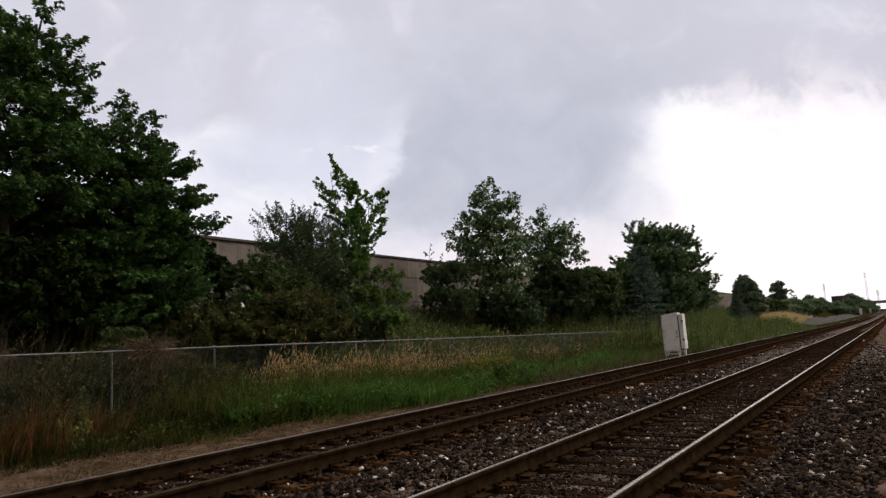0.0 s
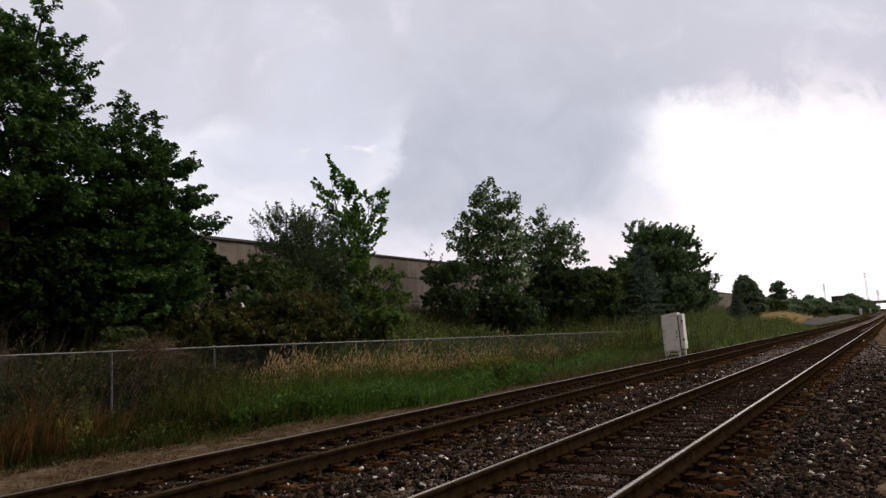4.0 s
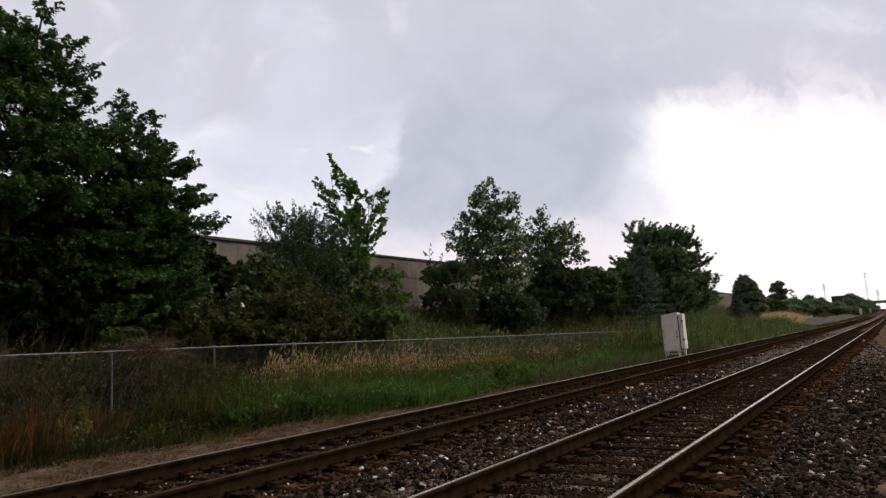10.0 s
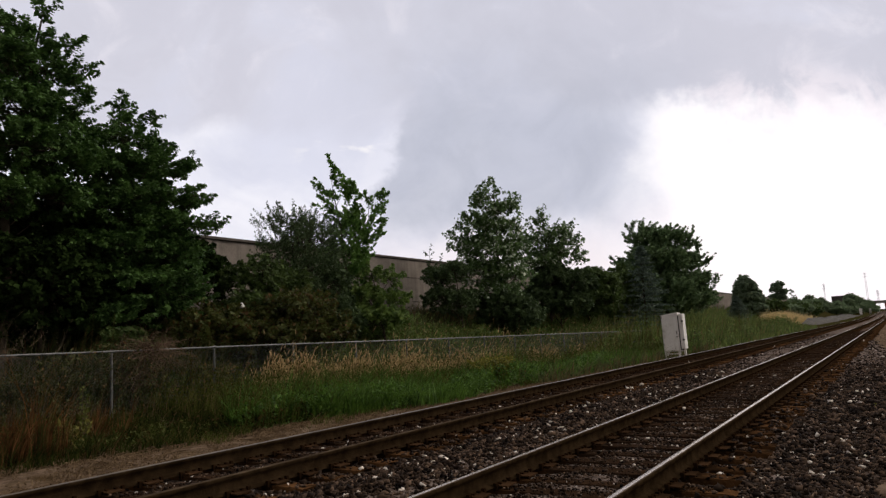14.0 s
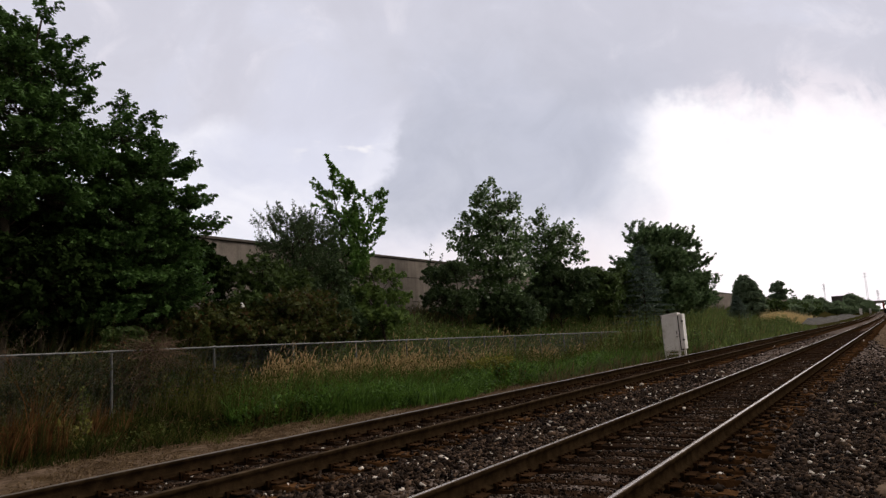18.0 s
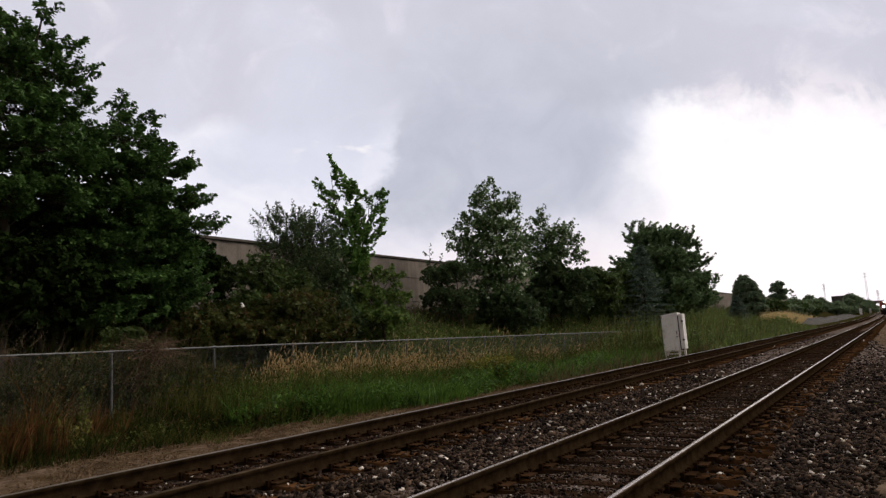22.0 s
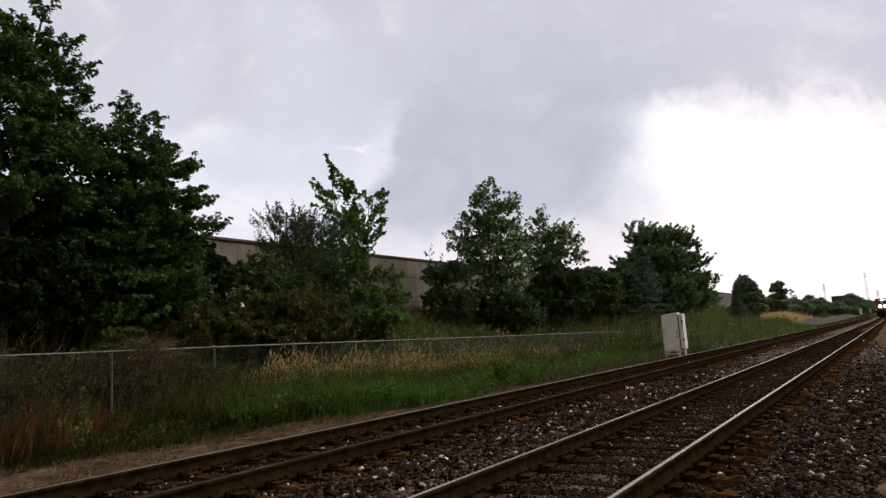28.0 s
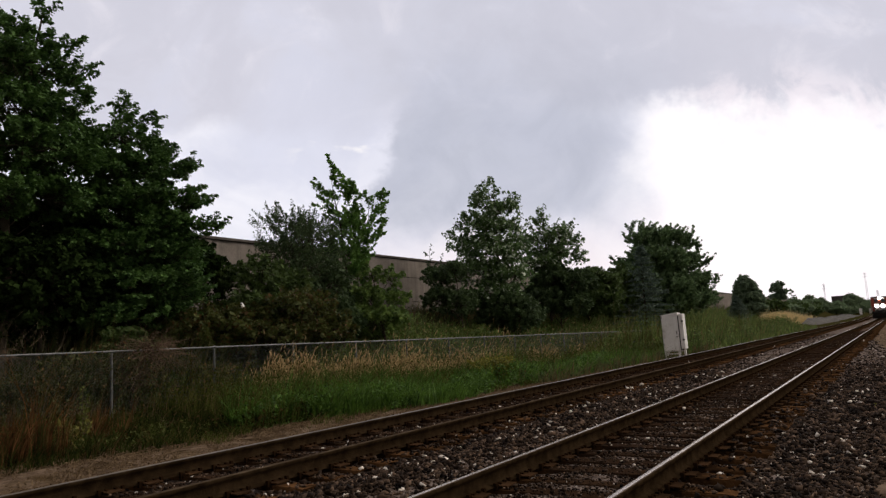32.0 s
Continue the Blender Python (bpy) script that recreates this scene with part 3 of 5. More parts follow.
def build_fence():
    fence = thing("chain_link_fence", "galvanised chain-link fence with a top rail, overgrown by weeds", "fence")
    h = 1.83
    y_first = 9.57 - 6 * BAY
    # the woven wire of one bay, as crossing thin wires with small kinks
    v, f = [], []
    pitch, w = 0.055, 0.0027

    def wire(a, b):
        a, b = Vector(a), Vector(b)
        d = (b - a).normalized()
        s1 = Vector((1, 0, 0))
        s2 = d.cross(s1)
        k = len(v)
        for p in (a, b):
            for ang in (0, 2.094, 4.189):
                o = s1 * math.cos(ang) * w + s2 * math.sin(ang) * w
                v.append(tuple(p + o))
        f.extend([(k, k + 1, k + 4, k + 3), (k + 1, k + 2, k + 5, k + 4), (k + 2, k, k + 3, k + 5)])

    cells = int((BAY + h) / (pitch * 1.27))
    for i in range(cells):
        s = i * pitch * 1.27
        y0, z0 = (s, 0.0) if s < BAY else (BAY, s - BAY)
        run = min(y0, h - z0)
        if run > 0.01:
            wire((0.002, y0, -h + z0), (0.002, y0 - run, -h + z0 + run))
        y0, z0 = (BAY - s, 0.0) if s < BAY else (0.0, s - BAY)
        run = min(BAY - y0, h - z0)
        if run > 0.01:
            wire((-0.002, y0, -h + z0), (-0.002, y0 + run, -h + z0 + run))
    fabric = mesh_np("wire_mesh", v, f)
    post_bm = tubes(((0, 0, -h - 0.3), (0, 0, 0.02), 0.034, 0.034), ((0, 0, 0.0), (0, 0, 0.05), 0.042, 0.02), sides=10)
    for z in (-0.3, -0.75, -1.2, -1.65):
        tube(post_bm, (0, 0, z - 0.012), (0, 0, z + 0.012), 0.04, 0.04, 10)
    post_me = bpy.data.meshes.new("post")
    post_bm.to_mesh(post_me)
    post_bm.free()
    post_me.materials.append(M_GALV)
    rail_bm = tubes(((0, 0, 0), (0, BAY, 0), 0.024, 0.024), ((0, -0.07, 0), (0, 0.07, 0), 0.030, 0.030), sides=8)
    rail_me = bpy.data.meshes.new("top_rail")
    rail_bm.to_mesh(rail_me)
    rail_bm.free()
    rail_me.materials.append(M_GALV)
    fabric.materials.append(M_WIRE)
    rng = random.Random(3)
    for i in range(22):
        y = y_first + i * BAY
        z0, z1 = fence_top(y), fence_top(y + BAY)
        tilt = math.degrees(math.atan2(z1 - z0, BAY))
        p = new("post", post_me)
        p.parent, p.matrix_basis = fence, pose(FENCE_X, y, z0, 0, rng.uniform(-0.8, 0.8), 0)
        for nm, me in (("top_rail", rail_me), ("wire_mesh", fabric)):
            o = new(nm, me)
            o.parent, o.matrix_basis = fence, pose(FENCE_X + 0.03, y, z0, tilt, 0, 0)


build_fence()


# ---- white equipment cabinet beside the far track ----
def build_cabinet():
    g = -0.20
    box_thing = thing("signal_cabinet", "white painted metal railway signal cabinet on short legs", "signal cabinet", pose(-9.80, 36.0, g, -0.8, -1.0, 3))
    z0, z1 = 0.26, 2.12
    part("body", box(bmesh.new(), -0.47, 0.34, 0.0, 0.78, z0, z1, 0.025), M_WHITE, box_thing)
    roof = bmesh.new()
    box(roof, -0.49, 0.37, -0.03, 0.81, z1, z1 + 0.04, 0.012)
    for v in roof.verts:
        v.co.z += 0.10 * max(0.0, min(1.0, (v.co.x + 0.49) / 0.6)) if v.co.z > z1 + 0.03 else 0
    part("roof", roof, M_WHITE, box_thing)
    front = part("door", box(bmesh.new(), -0.43, 0.31, -0.03, -0.002, z0 + 0.06, z1 - 0.06, 0.012), M_WHITE, box_thing)
    part("handle", boxes((0.25, 0.275, -0.075, -0.035, 1.12, 1.32), bev=0.006), M_SEAM, front)
    part("latch", boxes((0.23, 0.29, -0.06, -0.035, 0.98, 1.04), bev=0.006), M_SEAM, front)
    for z in (0.62, 1.34, 2.05):
        part("hinge", tubes(((-0.43, -0.045, z - 0.06), (-0.43, -0.045, z + 0.06), 0.014, 0.014)), M_GALV, front)
    # second compartment behind a dark gap, on the track side
    side = part("side_box", box(bmesh.new(), 0.40, 0.60, 0.03, 0.72, z0 + 0.12, z1 + 0.06, 0.02), M_WHITE, box_thing)
    part("spine", box(bmesh.new(), 0.34, 0.40, 0.1, 0.70, z0 + 0.05, z1 - 0.05, 0.01), M_SEAM, box_thing)
    for z in (0.8, 1.75):
        part("latch", boxes((0.52, 0.62, -0.02, 0.03, z, z + 0.08), bev=0.008), M_SEAM, side)
    for x, y in ((-0.40, 0.06), (0.28, 0.06), (-0.40, 0.7), (0.52, 0.3)):
        part("leg", box(bmesh.new(), x - 0.05, x + 0.05, y - 0.05, y + 0.05, -0.2, z0 + 0.13, 0.006), M_WHITE, box_thing)
    part("crossbar", box(bmesh.new(), -0.36, 0.24, 0.03, 0.09, 0.12, 0.19, 0.006), M_WHITE, box_thing)


build_cabinet()


# ---- trees and shrubs ----
def leaf_mesh(name, c, d, size, rng, narrow=0.5, level=0.9):
    """Folded pointed leaves at the places c, growing along d."""
    n = len(c)
    d = d / (np.linalg.norm(d, axis=1, keepdims=True) + 1e-9)
    up = rng.normal(size=(n, 3)) * 0.55
    up[:, 2] += level
    t = np.cross(d, up)
    t /= np.linalg.norm(t, axis=1, keepdims=True) + 1e-9
    nn = np.cross(t, d)
    s = size * rng.lognormal(0, 0.28, n)[:, None]
    v = np.stack([c - d * s * 0.5, c - d * s * 0.05 + t * s * narrow + nn * s * 0.12, c + d * s * 0.6, c - d * s * 0.05 - t * s * narrow + nn * s * 0.12], 1)
    f = (np.arange(n)[:, None] * 4 + np.arange(4)[None]).astype(np.int32)
    f = np.concatenate([f[:, [0, 1, 2]], f[:, [0, 2, 3]]])
    return mesh_np(name, v.reshape(-1, 3), f)


def leaves(name, centres, axes, spread, count, size, rng, droop=0.35, narrow=0.5, flat=0.45, level=0.9):
    """Leaves in flattened sprays; axes point the way each spray grows."""
    n = len(centres) * count
    d0 = np.repeat(axes, count, axis=0)
    q = rng.normal(size=(n, 3))
    q *= (rng.random(n) ** 0.45 / (np.linalg.norm(q, axis=1) + 1e-9))[:, None]
    q[:, 2] *= flat
    r = np.repeat(spread, count)[:, None]
    c = np.repeat(centres, count, axis=0) + q * r * 1.5 + d0 * q[:, :1] * r * 0.6
    d = d0 * 0.6 + rng.normal(size=(n, 3)) * 0.6 + q * 0.5
    d[:, 2] -= droop
    return leaf_mesh(name, c, d, size, rng, narrow, level)


def rods(name, a, b, r0, r1, sides=4):
    """Many tapered twigs in one mesh."""
    a, b = np.asarray(a, float), np.asarray(b, float)
    n = len(a)
    d = b - a
    d /= np.linalg.norm(d, axis=1, keepdims=True) + 1e-9
    s1 = np.cross(d, np.where(np.abs(d[:, 2:]) > 0.9, np.array([[1.0, 0, 0]]), np.array([[0, 0, 1.0]])))
    s1 /= np.linalg.norm(s1, axis=1, keepdims=True) + 1e-9
    s2 = np.cross(d, s1)
    ring = []
    for p, r in ((a, r0), (b, r1)):
        for k in range(sides):
            t = 2 * math.pi * k / sides
            ring.append(p + (s1 * math.cos(t) + s2 * math.sin(t)) * np.broadcast_to(r, n)[:, None])
    v = np.stack(ring, 1).reshape(-1, 3)
    q = np.array([(k, (k + 1) % sides, sides + (k + 1) % sides, sides + k) for k in range(sides)])
    return mesh_np(name, v, (np.arange(n)[:, None, None] * 2 * sides + q[None]).reshape(-1, 4), True)


SWAYING = []
ACROSS, DEEP = np.array([0.8354, 0.5496, 0.0]), np.array([-0.5496, 0.8354, 0.0])


def tree(name, label, category, x, y, masses, leaf_m, dens=5.0, n_leaf=36, leaf=0.12, shoot=0.7, girth=0.2, trunk_r=0.16, seed=1, rise=0.55, lean=(0.0, 0.0), narrow=0.42, droop=0.35, level=0.9, inner=0.25, sway=0.5, group="", deep=0.9, flat=1.0):
    """masses: (along the line's slant, height above the foot, radius across, radius up) of the crown's boughs.
    Leafy shoots grow outward and upward from the skin of every bough, on twigs that run back to it."""
    rng = np.random.default_rng(seed)
    t = thing(name, label, category, pose(x, y, float(ground_z(x, y)) - 0.05), group)
    B = []
    for s, h, r, rz in masses:
        c = ACROSS * s
        B.append((c[0] + rng.normal() * 0.1 * r, c[1] + rng.normal() * 0.1 * r, h, r, rz))
        if r > 0.75 and deep:
            for side in (-1, 1):
                e = c * 0.75 + DEEP * side * deep * r * rng.uniform(0.8, 1.2)
                B.append((e[0], e[1], h - 0.25 * rz * rng.random(), r * 0.86, rz * 0.86))
    B = np.array(B)
    top = float((B[:, 2] + B[:, 4]).max())
    lead = B[np.argmax(B[:, 2] + B[:, 4])]
    k = 7
    spine = np.array([np.array([lead[0] * (i / k) ** 1.5, lead[1] * (i / k) ** 1.5, top * 0.95 * i / k]) + (rng.normal(size=3) * np.array([0.06, 0.06, 0]) if 0 < i < k else 0) for i in range(k + 1)])
    spine[0][2] = -0.2
    bm = bmesh.new()
    for i in range(k):
        tube(bm, spine[i], spine[i + 1], trunk_r * (1 - 0.88 * i / k), trunk_r * (1 - 0.88 * (i + 1) / k), 9)
    tagged(part("trunk", bm, M_BARK, t), kind="stuff")

    def axis_at(z):
        return np.stack([np.interp(z, spine[:, 2], spine[:, 0]), np.interp(z, spine[:, 2], spine[:, 1]), np.clip(z, 0, top * 0.95)], -1)

    # one limb to each bough, leaving the trunk below it
    reach = np.linalg.norm(B[:, :2] - axis_at(B[:, 2])[:, :2], axis=1)
    foot = axis_at(np.maximum(0.15, B[:, 2] - 0.35 * B[:, 4] - 0.75 * reach))
    ra, rb, r0, r1 = [foot], [B[:, :3]], [0.012 + 0.016 * B[:, 3]], [np.full(len(B), 0.008)]
    P, G, L, HUB = [], [], [], []
    for j, bl in enumerate(B):
        area = 4 * math.pi * (bl[3] * bl[3] + 2 * bl[3] * bl[4]) / 3
        n = max(4, int(dens * area * (1.12 - 0.42 * (bl[2] / top) ** 3)))
        u = rng.normal(size=(n, 3))
        u /= np.linalg.norm(u, axis=1, keepdims=True)
        u[:, 2] = np.where((u[:, 2] < -0.25) & (rng.random(n) < 0.6), -u[:, 2], u[:, 2])
        p = bl[:3] + u * bl[[3, 3, 4]] * (0.55 + 0.4 * rng.random(n) ** 0.6)[:, None]
        others = np.delete(B, j, 0)
        if len(others):
            deepest = (((p[:, None, :] - others[None, :, :3]) / others[None, :, [3, 3, 4]]) ** 2).sum(-1).min(1)
            ok = (deepest > 0.5) | (rng.random(n) < inner)
            p, u = p[ok], u[ok]
        ok = p[:, 2] > 0.12
        p, u = p[ok], u[ok]
        out = p - axis_at(p[:, 2])
        out[:, 2] = 0
        out /= np.linalg.norm(out, axis=1, keepdims=True) + 0.3
        g = out * 0.6 + u * 0.45 + rng.normal(size=p.shape) * 0.22
        g[:, 2] = g[:, 2] * (1 - rise) + rise
        g[:, 0] += lean[0]
        g[:, 1] += lean[1]
        g /= np.linalg.norm(g, axis=1, keepdims=True)
        P.append(p)
        G.append(g)
        L.append(shoot * rng.uniform(0.55, 1.25, len(p)))
        HUB.append(bl[:3] + (p - bl[:3]) * 0.25)
    P, G, L, HUB = np.concatenate(P), np.concatenate(G), np.concatenate(L)[:, None], np.concatenate(HUB)
    base = P - G * L * 0.4
    ra += [HUB, base]
    rb += [base, base + G * L * 0.9]
    r0 += [np.full(len(P), 0.009), np.full(len(P), 0.006)]
    r1 += [np.full(len(P), 0.006), np.full(len(P), 0.003)]
    tagged(part("branchwork", rods("branchwork", np.concatenate(ra), np.concatenate(rb), np.concatenate(r0), np.concatenate(r1), 3), M_BARK, t), kind="stuff")
    m = len(P) * n_leaf
    g, ln = np.repeat(G, n_leaf, 0), np.repeat(L, n_leaf, 0)
    f = rng.random((m, 1)) ** 0.75
    side = rng.normal(size=(m, 3))
    side -= g * (side * g).sum(1, keepdims=True)
    side /= np.linalg.norm(side, axis=1, keepdims=True) + 1e-9
    side[:, 2] *= flat
    c = np.repeat(base, n_leaf, 0) + g * ln * f + side * girth * (1.08 - 0.72 * f) * np.sqrt(rng.random((m, 1)))
    c[:, 2:] -= 0.16 * droop * ln * f * f
    d = g * 0.5 + side * 0.75 + rng.normal(size=(m, 3)) * 0.3
    d[:, 2] -= droop
    crown = part("crown", leaf_mesh("crown", c, d, leaf, rng, narrow, level), leaf_m, t)
    if sway:
        SWAYING.append((crown, sway, seed))
    return t


def conifer(name, label, x, y, height, radius, leaf_m, seed, tiers=19, group=""):
    rng = np.random.default_rng(seed)
    t = thing(name, label, "tree", pose(x, y, float(ground_z(x, y)) - 0.05), group)
    part("trunk", tubes(((0, 0, -0.2), (0, 0, height * 0.98), 0.14, 0.02), sides=8), M_BARK, t)
    pts, spr, ax, limb = [], [], [], bmesh.new()
    for i in range(tiers):
        for a in np.arange(12) * 2 * math.pi / 12 + rng.uniform(0, 6):
            h = 0.3 + (height - 0.35) * ((i + rng.uniform(-0.3, 0.3)) / tiers)
            h = min(max(h, 0.25), height - 0.05)
            rr = (radius * (1 - h / height) ** 0.9 + 0.06) * rng.uniform(0.6, 1.2)
            tip = np.array([math.cos(a) * rr, math.sin(a) * rr, h - 0.10 * rr + 0.05])
            tube(limb, (0, 0, h), tuple(tip), 0.02, 0.005, 4)
            for s in np.linspace(0.25, 1.0, 5):
                pts.append(np.array([tip[0] * s, tip[1] * s, h + (tip[2] - h) * s]) + rng.normal(size=3) * 0.05)
                spr.append((0.17 + 0.06 * s) * (0.6 + radius / 5.0) * (0.4 + 0.6 * (1 - h / height)))
                ax.append(np.array([math.cos(a), math.sin(a), 0.1]))
    tagged(part("branchwork", limb, M_BARK, t), kind="stuff")
    part("crown", leaves("crown", np.array(pts), np.array(ax), np.array(spr), 16, 0.17, rng, 0.2, 0.16, 0.32, 0.9), leaf_m, t)
    return t


def build_trees():
    tree("maple_tree", "tall dark green maple tree behind the fence", "tree", -21.5, 9.2,
         [(1.1, 10.84, 0.33, 0.36), (0.17, 10.21, 0.81, 0.68), (1.52, 9.84, 0.39, 0.46), (2.04, 9.67, 0.2, 0.33), (2.42, 8.93, 0.29, 0.29), (1.23, 8.96, 1.01, 0.68), (-0.14, 9.04, 0.98, 0.81), (2.44, 7.92, 0.33, 0.36), (0.92, 7.57, 1.63, 0.81), (-1.5, 8.6, 0.74, 0.8), (-1.55, 10.38, 0.81, 0.81), (1.78, 6.39, 1.14, 0.73), (-0.05, 6.07, 1.46, 0.89), (0.97, 5.07, 1.46, 0.65)],
         L_MAPLE, 5.0, 60, 0.098, 0.70, 0.22, 0.22, 2, rise=0.46, inner=0.25, flat=0.5, level=1.1)
    tree("maple_tree", "broad dark green maple tree behind the fence", "tree", -21.8, 13.2,
         [(-0.15, 9.02, 0.21, 0.38), (-0.09, 8.42, 0.5, 0.46), (0.81, 8.31, 0.38, 0.35), (0.41, 7.57, 0.88, 0.54), (1.36, 7.25, 0.35, 0.29), (1.6, 6.59, 0.84, 0.42), (2.25, 6.65, 0.27, 0.23), (0.12, 6.37, 1.25, 0.61), (2.57, 5.57, 0.5, 0.27), (1.59, 5.43, 1.05, 0.38), (2.47, 4.5, 0.77, 0.27), (3.3, 4.46, 0.19, 0.15), (-0.96, 5.63, 1.05, 0.54), (-0.9, 6.8, 0.8, 0.6), (-0.55, 7.5, 0.5, 0.4), (-0.94, 3.85, 1.53, 0.61), (1.0, 3.84, 1.53, 0.54), (2.17, 3.54, 0.69, 0.46), (-0.35, 2.75, 1.53, 0.73), (1.39, 2.46, 1.44, 0.63), (2.25, 2.02, 0.61, 0.54), (0.43, 1.55, 1.73, 0.67), (0.1, 5.1, 1.3, 0.6), (0.9, 4.7, 1.2, 0.5)],
         L_MAPLE, 5.2, 60, 0.098, 0.70, 0.22, 0.2, 3, rise=0.34, inner=0.3, flat=0.5, level=1.1)
    tree("shrub", "dark feathery shrub before the concrete wall", "shrub", -22.0, 21.2,
         [(-0.86, 5.58, 0.65, 0.45), (-1.26, 5.76, 0.27, 0.2), (0.14, 5.42, 0.84, 0.65), (1.03, 5.42, 0.6, 0.55), (1.13, 4.6, 1.12, 0.89), (-0.39, 4.23, 0.94, 0.79), (1.09, 3.39, 1.37, 0.94), (0.31, 2.44, 1.49, 0.94)],
         L_DARK, 5.0, 44, 0.095, 1.1, 0.11, 0.08, 4, rise=0.7, narrow=0.2, droop=0.0, level=0.2)
    tree("shrub", "mid-green leafy shrub before the concrete wall", "shrub", -20.9, 18.4,
         [(0.27, 3.7, 0.9, 0.55), (-0.85, 3.3, 0.8, 0.6), (1.14, 3.1, 0.84, 0.6), (0.2, 2.2, 1.6, 0.8)], L_BANK, 4.5, 34, 0.12, 0.55, 0.18, 0.06, 5, rise=0.5)
    tree("shrub", "rusty olive leafy shrub behind the fence", "shrub", -19.7, 18.0,
         [(-0.65, 2.3, 1.2, 0.6), (1.34, 2.5, 1.3, 0.7), (0.22, 1.6, 1.76, 0.55), (2.41, 1.6, 0.88, 0.55)], L_OLIVE, 4.5, 34, 0.12, 0.5, 0.18, 0.06, 75, rise=0.4)
    tree("shrub", "dark green shrub behind the fence", "shrub", -20.6, 23.0,
         [(-0.59, 3.57, 0.87, 0.87), (-0.88, 2.44, 1.27, 1.02), (0.23, 1.74, 0.76, 0.61)], L_DARK, 5.0, 34, 0.13, 0.55, 0.18, 0.06, 24)
    tree("shrub", "low olive shrub under the maple", "shrub", -20.2, 15.4,
         [(0, 1.7, 1.2, 0.9), (0.9, 1.5, 1.2, 0.9), (-0.9, 1.2, 1.1, 0.9)], L_OLIVE, 5.0, 30, 0.13, 0.5, 0.2, 0.05, 25)
    tree("shrub", "leafy mid-green shrub behind the fence", "shrub", -18.6, 11.3,
         [(0, 1.8, 0.6, 0.5), (0.5, 1.45, 0.5, 0.5), (-0.5, 1.3, 0.5, 0.5), (0, 0.8, 0.8, 0.6)], L_BANK, 6.0, 26, 0.13, 0.4, 0.15, 0.04, 39)
    tree("maple_sapling", "slender young maple with wind-swept upright shoots", "tree", -22.2, 25.4,
         [(-0.95, 8.75, 0.4, 0.3), (-0.3, 8.45, 0.3, 0.42), (-1.25, 7.7, 0.4, 0.28), (-0.48, 7.45, 0.66, 0.6), (0.26, 7.4, 0.45, 0.55), (-1.0, 7.0, 0.4, 0.3), (-0.18, 6.36, 0.7, 0.6), (-0.05, 5.41, 0.85, 0.67), (-0.59, 4.53, 0.95, 0.67), (0.17, 3.64, 0.67, 0.84)],
         L_YOUNG, 3.4, 38, 0.155, 1.1, 0.14, 0.08, 6, rise=0.75, lean=(-0.45, -0.3), narrow=0.4, droop=0.1, level=0.4, inner=0.05, sway=0.8, deep=0)
    tree("maple_sapling", "slender young maple leaning beside another stem", "tree", -22.2, 26.2,
         [(1.12, 7.4, 0.16, 0.35), (0.49, 7.5, 0.2, 0.4), (0.8, 6.7, 0.38, 0.5), (0.25, 6.21, 0.58, 0.55), (0.95, 5.7, 0.4, 0.26), (0.27, 5.1, 0.55, 0.4), (0.0, 4.1, 0.51, 0.68)],
         L_YOUNG, 3.8, 36, 0.155, 0.95, 0.14, 0.06, 38, rise=0.75, lean=(0.22, 0.14), narrow=0.36, droop=0.2, level=0.4, inner=0.1, sway=0.8, deep=0)
    # added shrubs whose dark leaves paint the shaded hollow below the crowns
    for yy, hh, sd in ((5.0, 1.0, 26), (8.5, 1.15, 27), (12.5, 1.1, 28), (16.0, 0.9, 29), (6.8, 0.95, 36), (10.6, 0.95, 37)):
        tree("shrub", "undergrowth beneath the maples, shade put into its leaf colour", "shrub", -24.0 if sd < 30 else -21.9, yy,
             [(0, 3.2 * hh, 1.8, 1.3), (1.2, 2.4 * hh, 1.7, 1.3), (-1.2, 1.8 * hh, 1.7, 1.3)], L_SHADED, 3.2, 34, 0.15, 0.6, 0.22, 0.07, sd, sway=0, group="undergrowth")
    tree("shrub", "bright green leafy shrub before the wall", "shrub", -20.7, 26.1,
         [(-0.69, 4.1, 0.72, 0.5), (0.32, 3.8, 0.6, 0.5), (-1.16, 2.97, 1.0, 0.7), (0.55, 2.77, 0.62, 0.7), (-1.75, 2.12, 1.1, 0.69), (-0.33, 1.77, 1.5, 0.75)],
         L_BRIGHT, 5.0, 26, 0.15, 0.6, 0.17, 0.06, 7, rise=0.6, lean=(0.15, 0.1))
    tree("poplar_tree", "broad poplar tree with a pointed top, flecked pale for undersides and sky gaps", "tree", -22.0, 40.2,
         [(0.0, 10.75, 0.2, 0.42), (-0.25, 10.05, 0.75, 0.7), (1.23, 9.5, 0.3, 0.7), (-0.99, 9.3, 0.8, 0.8), (0.51, 8.59, 1.2, 0.95), (-2.14, 8.3, 0.38, 0.36), (-1.63, 7.77, 1.2, 0.95), (0.04, 7.28, 1.6, 1.05), (-3.1, 7.1, 0.35, 0.4), (-2.41, 6.33, 1.0, 0.76), (-0.44, 5.84, 2.0, 0.99), (1.3, 6.12, 0.76, 0.84), (-1.67, 4.67, 1.6, 0.91), (0.6, 4.24, 1.6, 0.91), (-0.63, 2.97, 1.83, 1.07)],
         L_POPLAR, 3.7, 16, 0.168, 0.8, 0.24, 0.14, 8, rise=0.65, narrow=0.42, droop=0.6, level=0.4, inner=0.15, sway=0.4, deep=0.25)
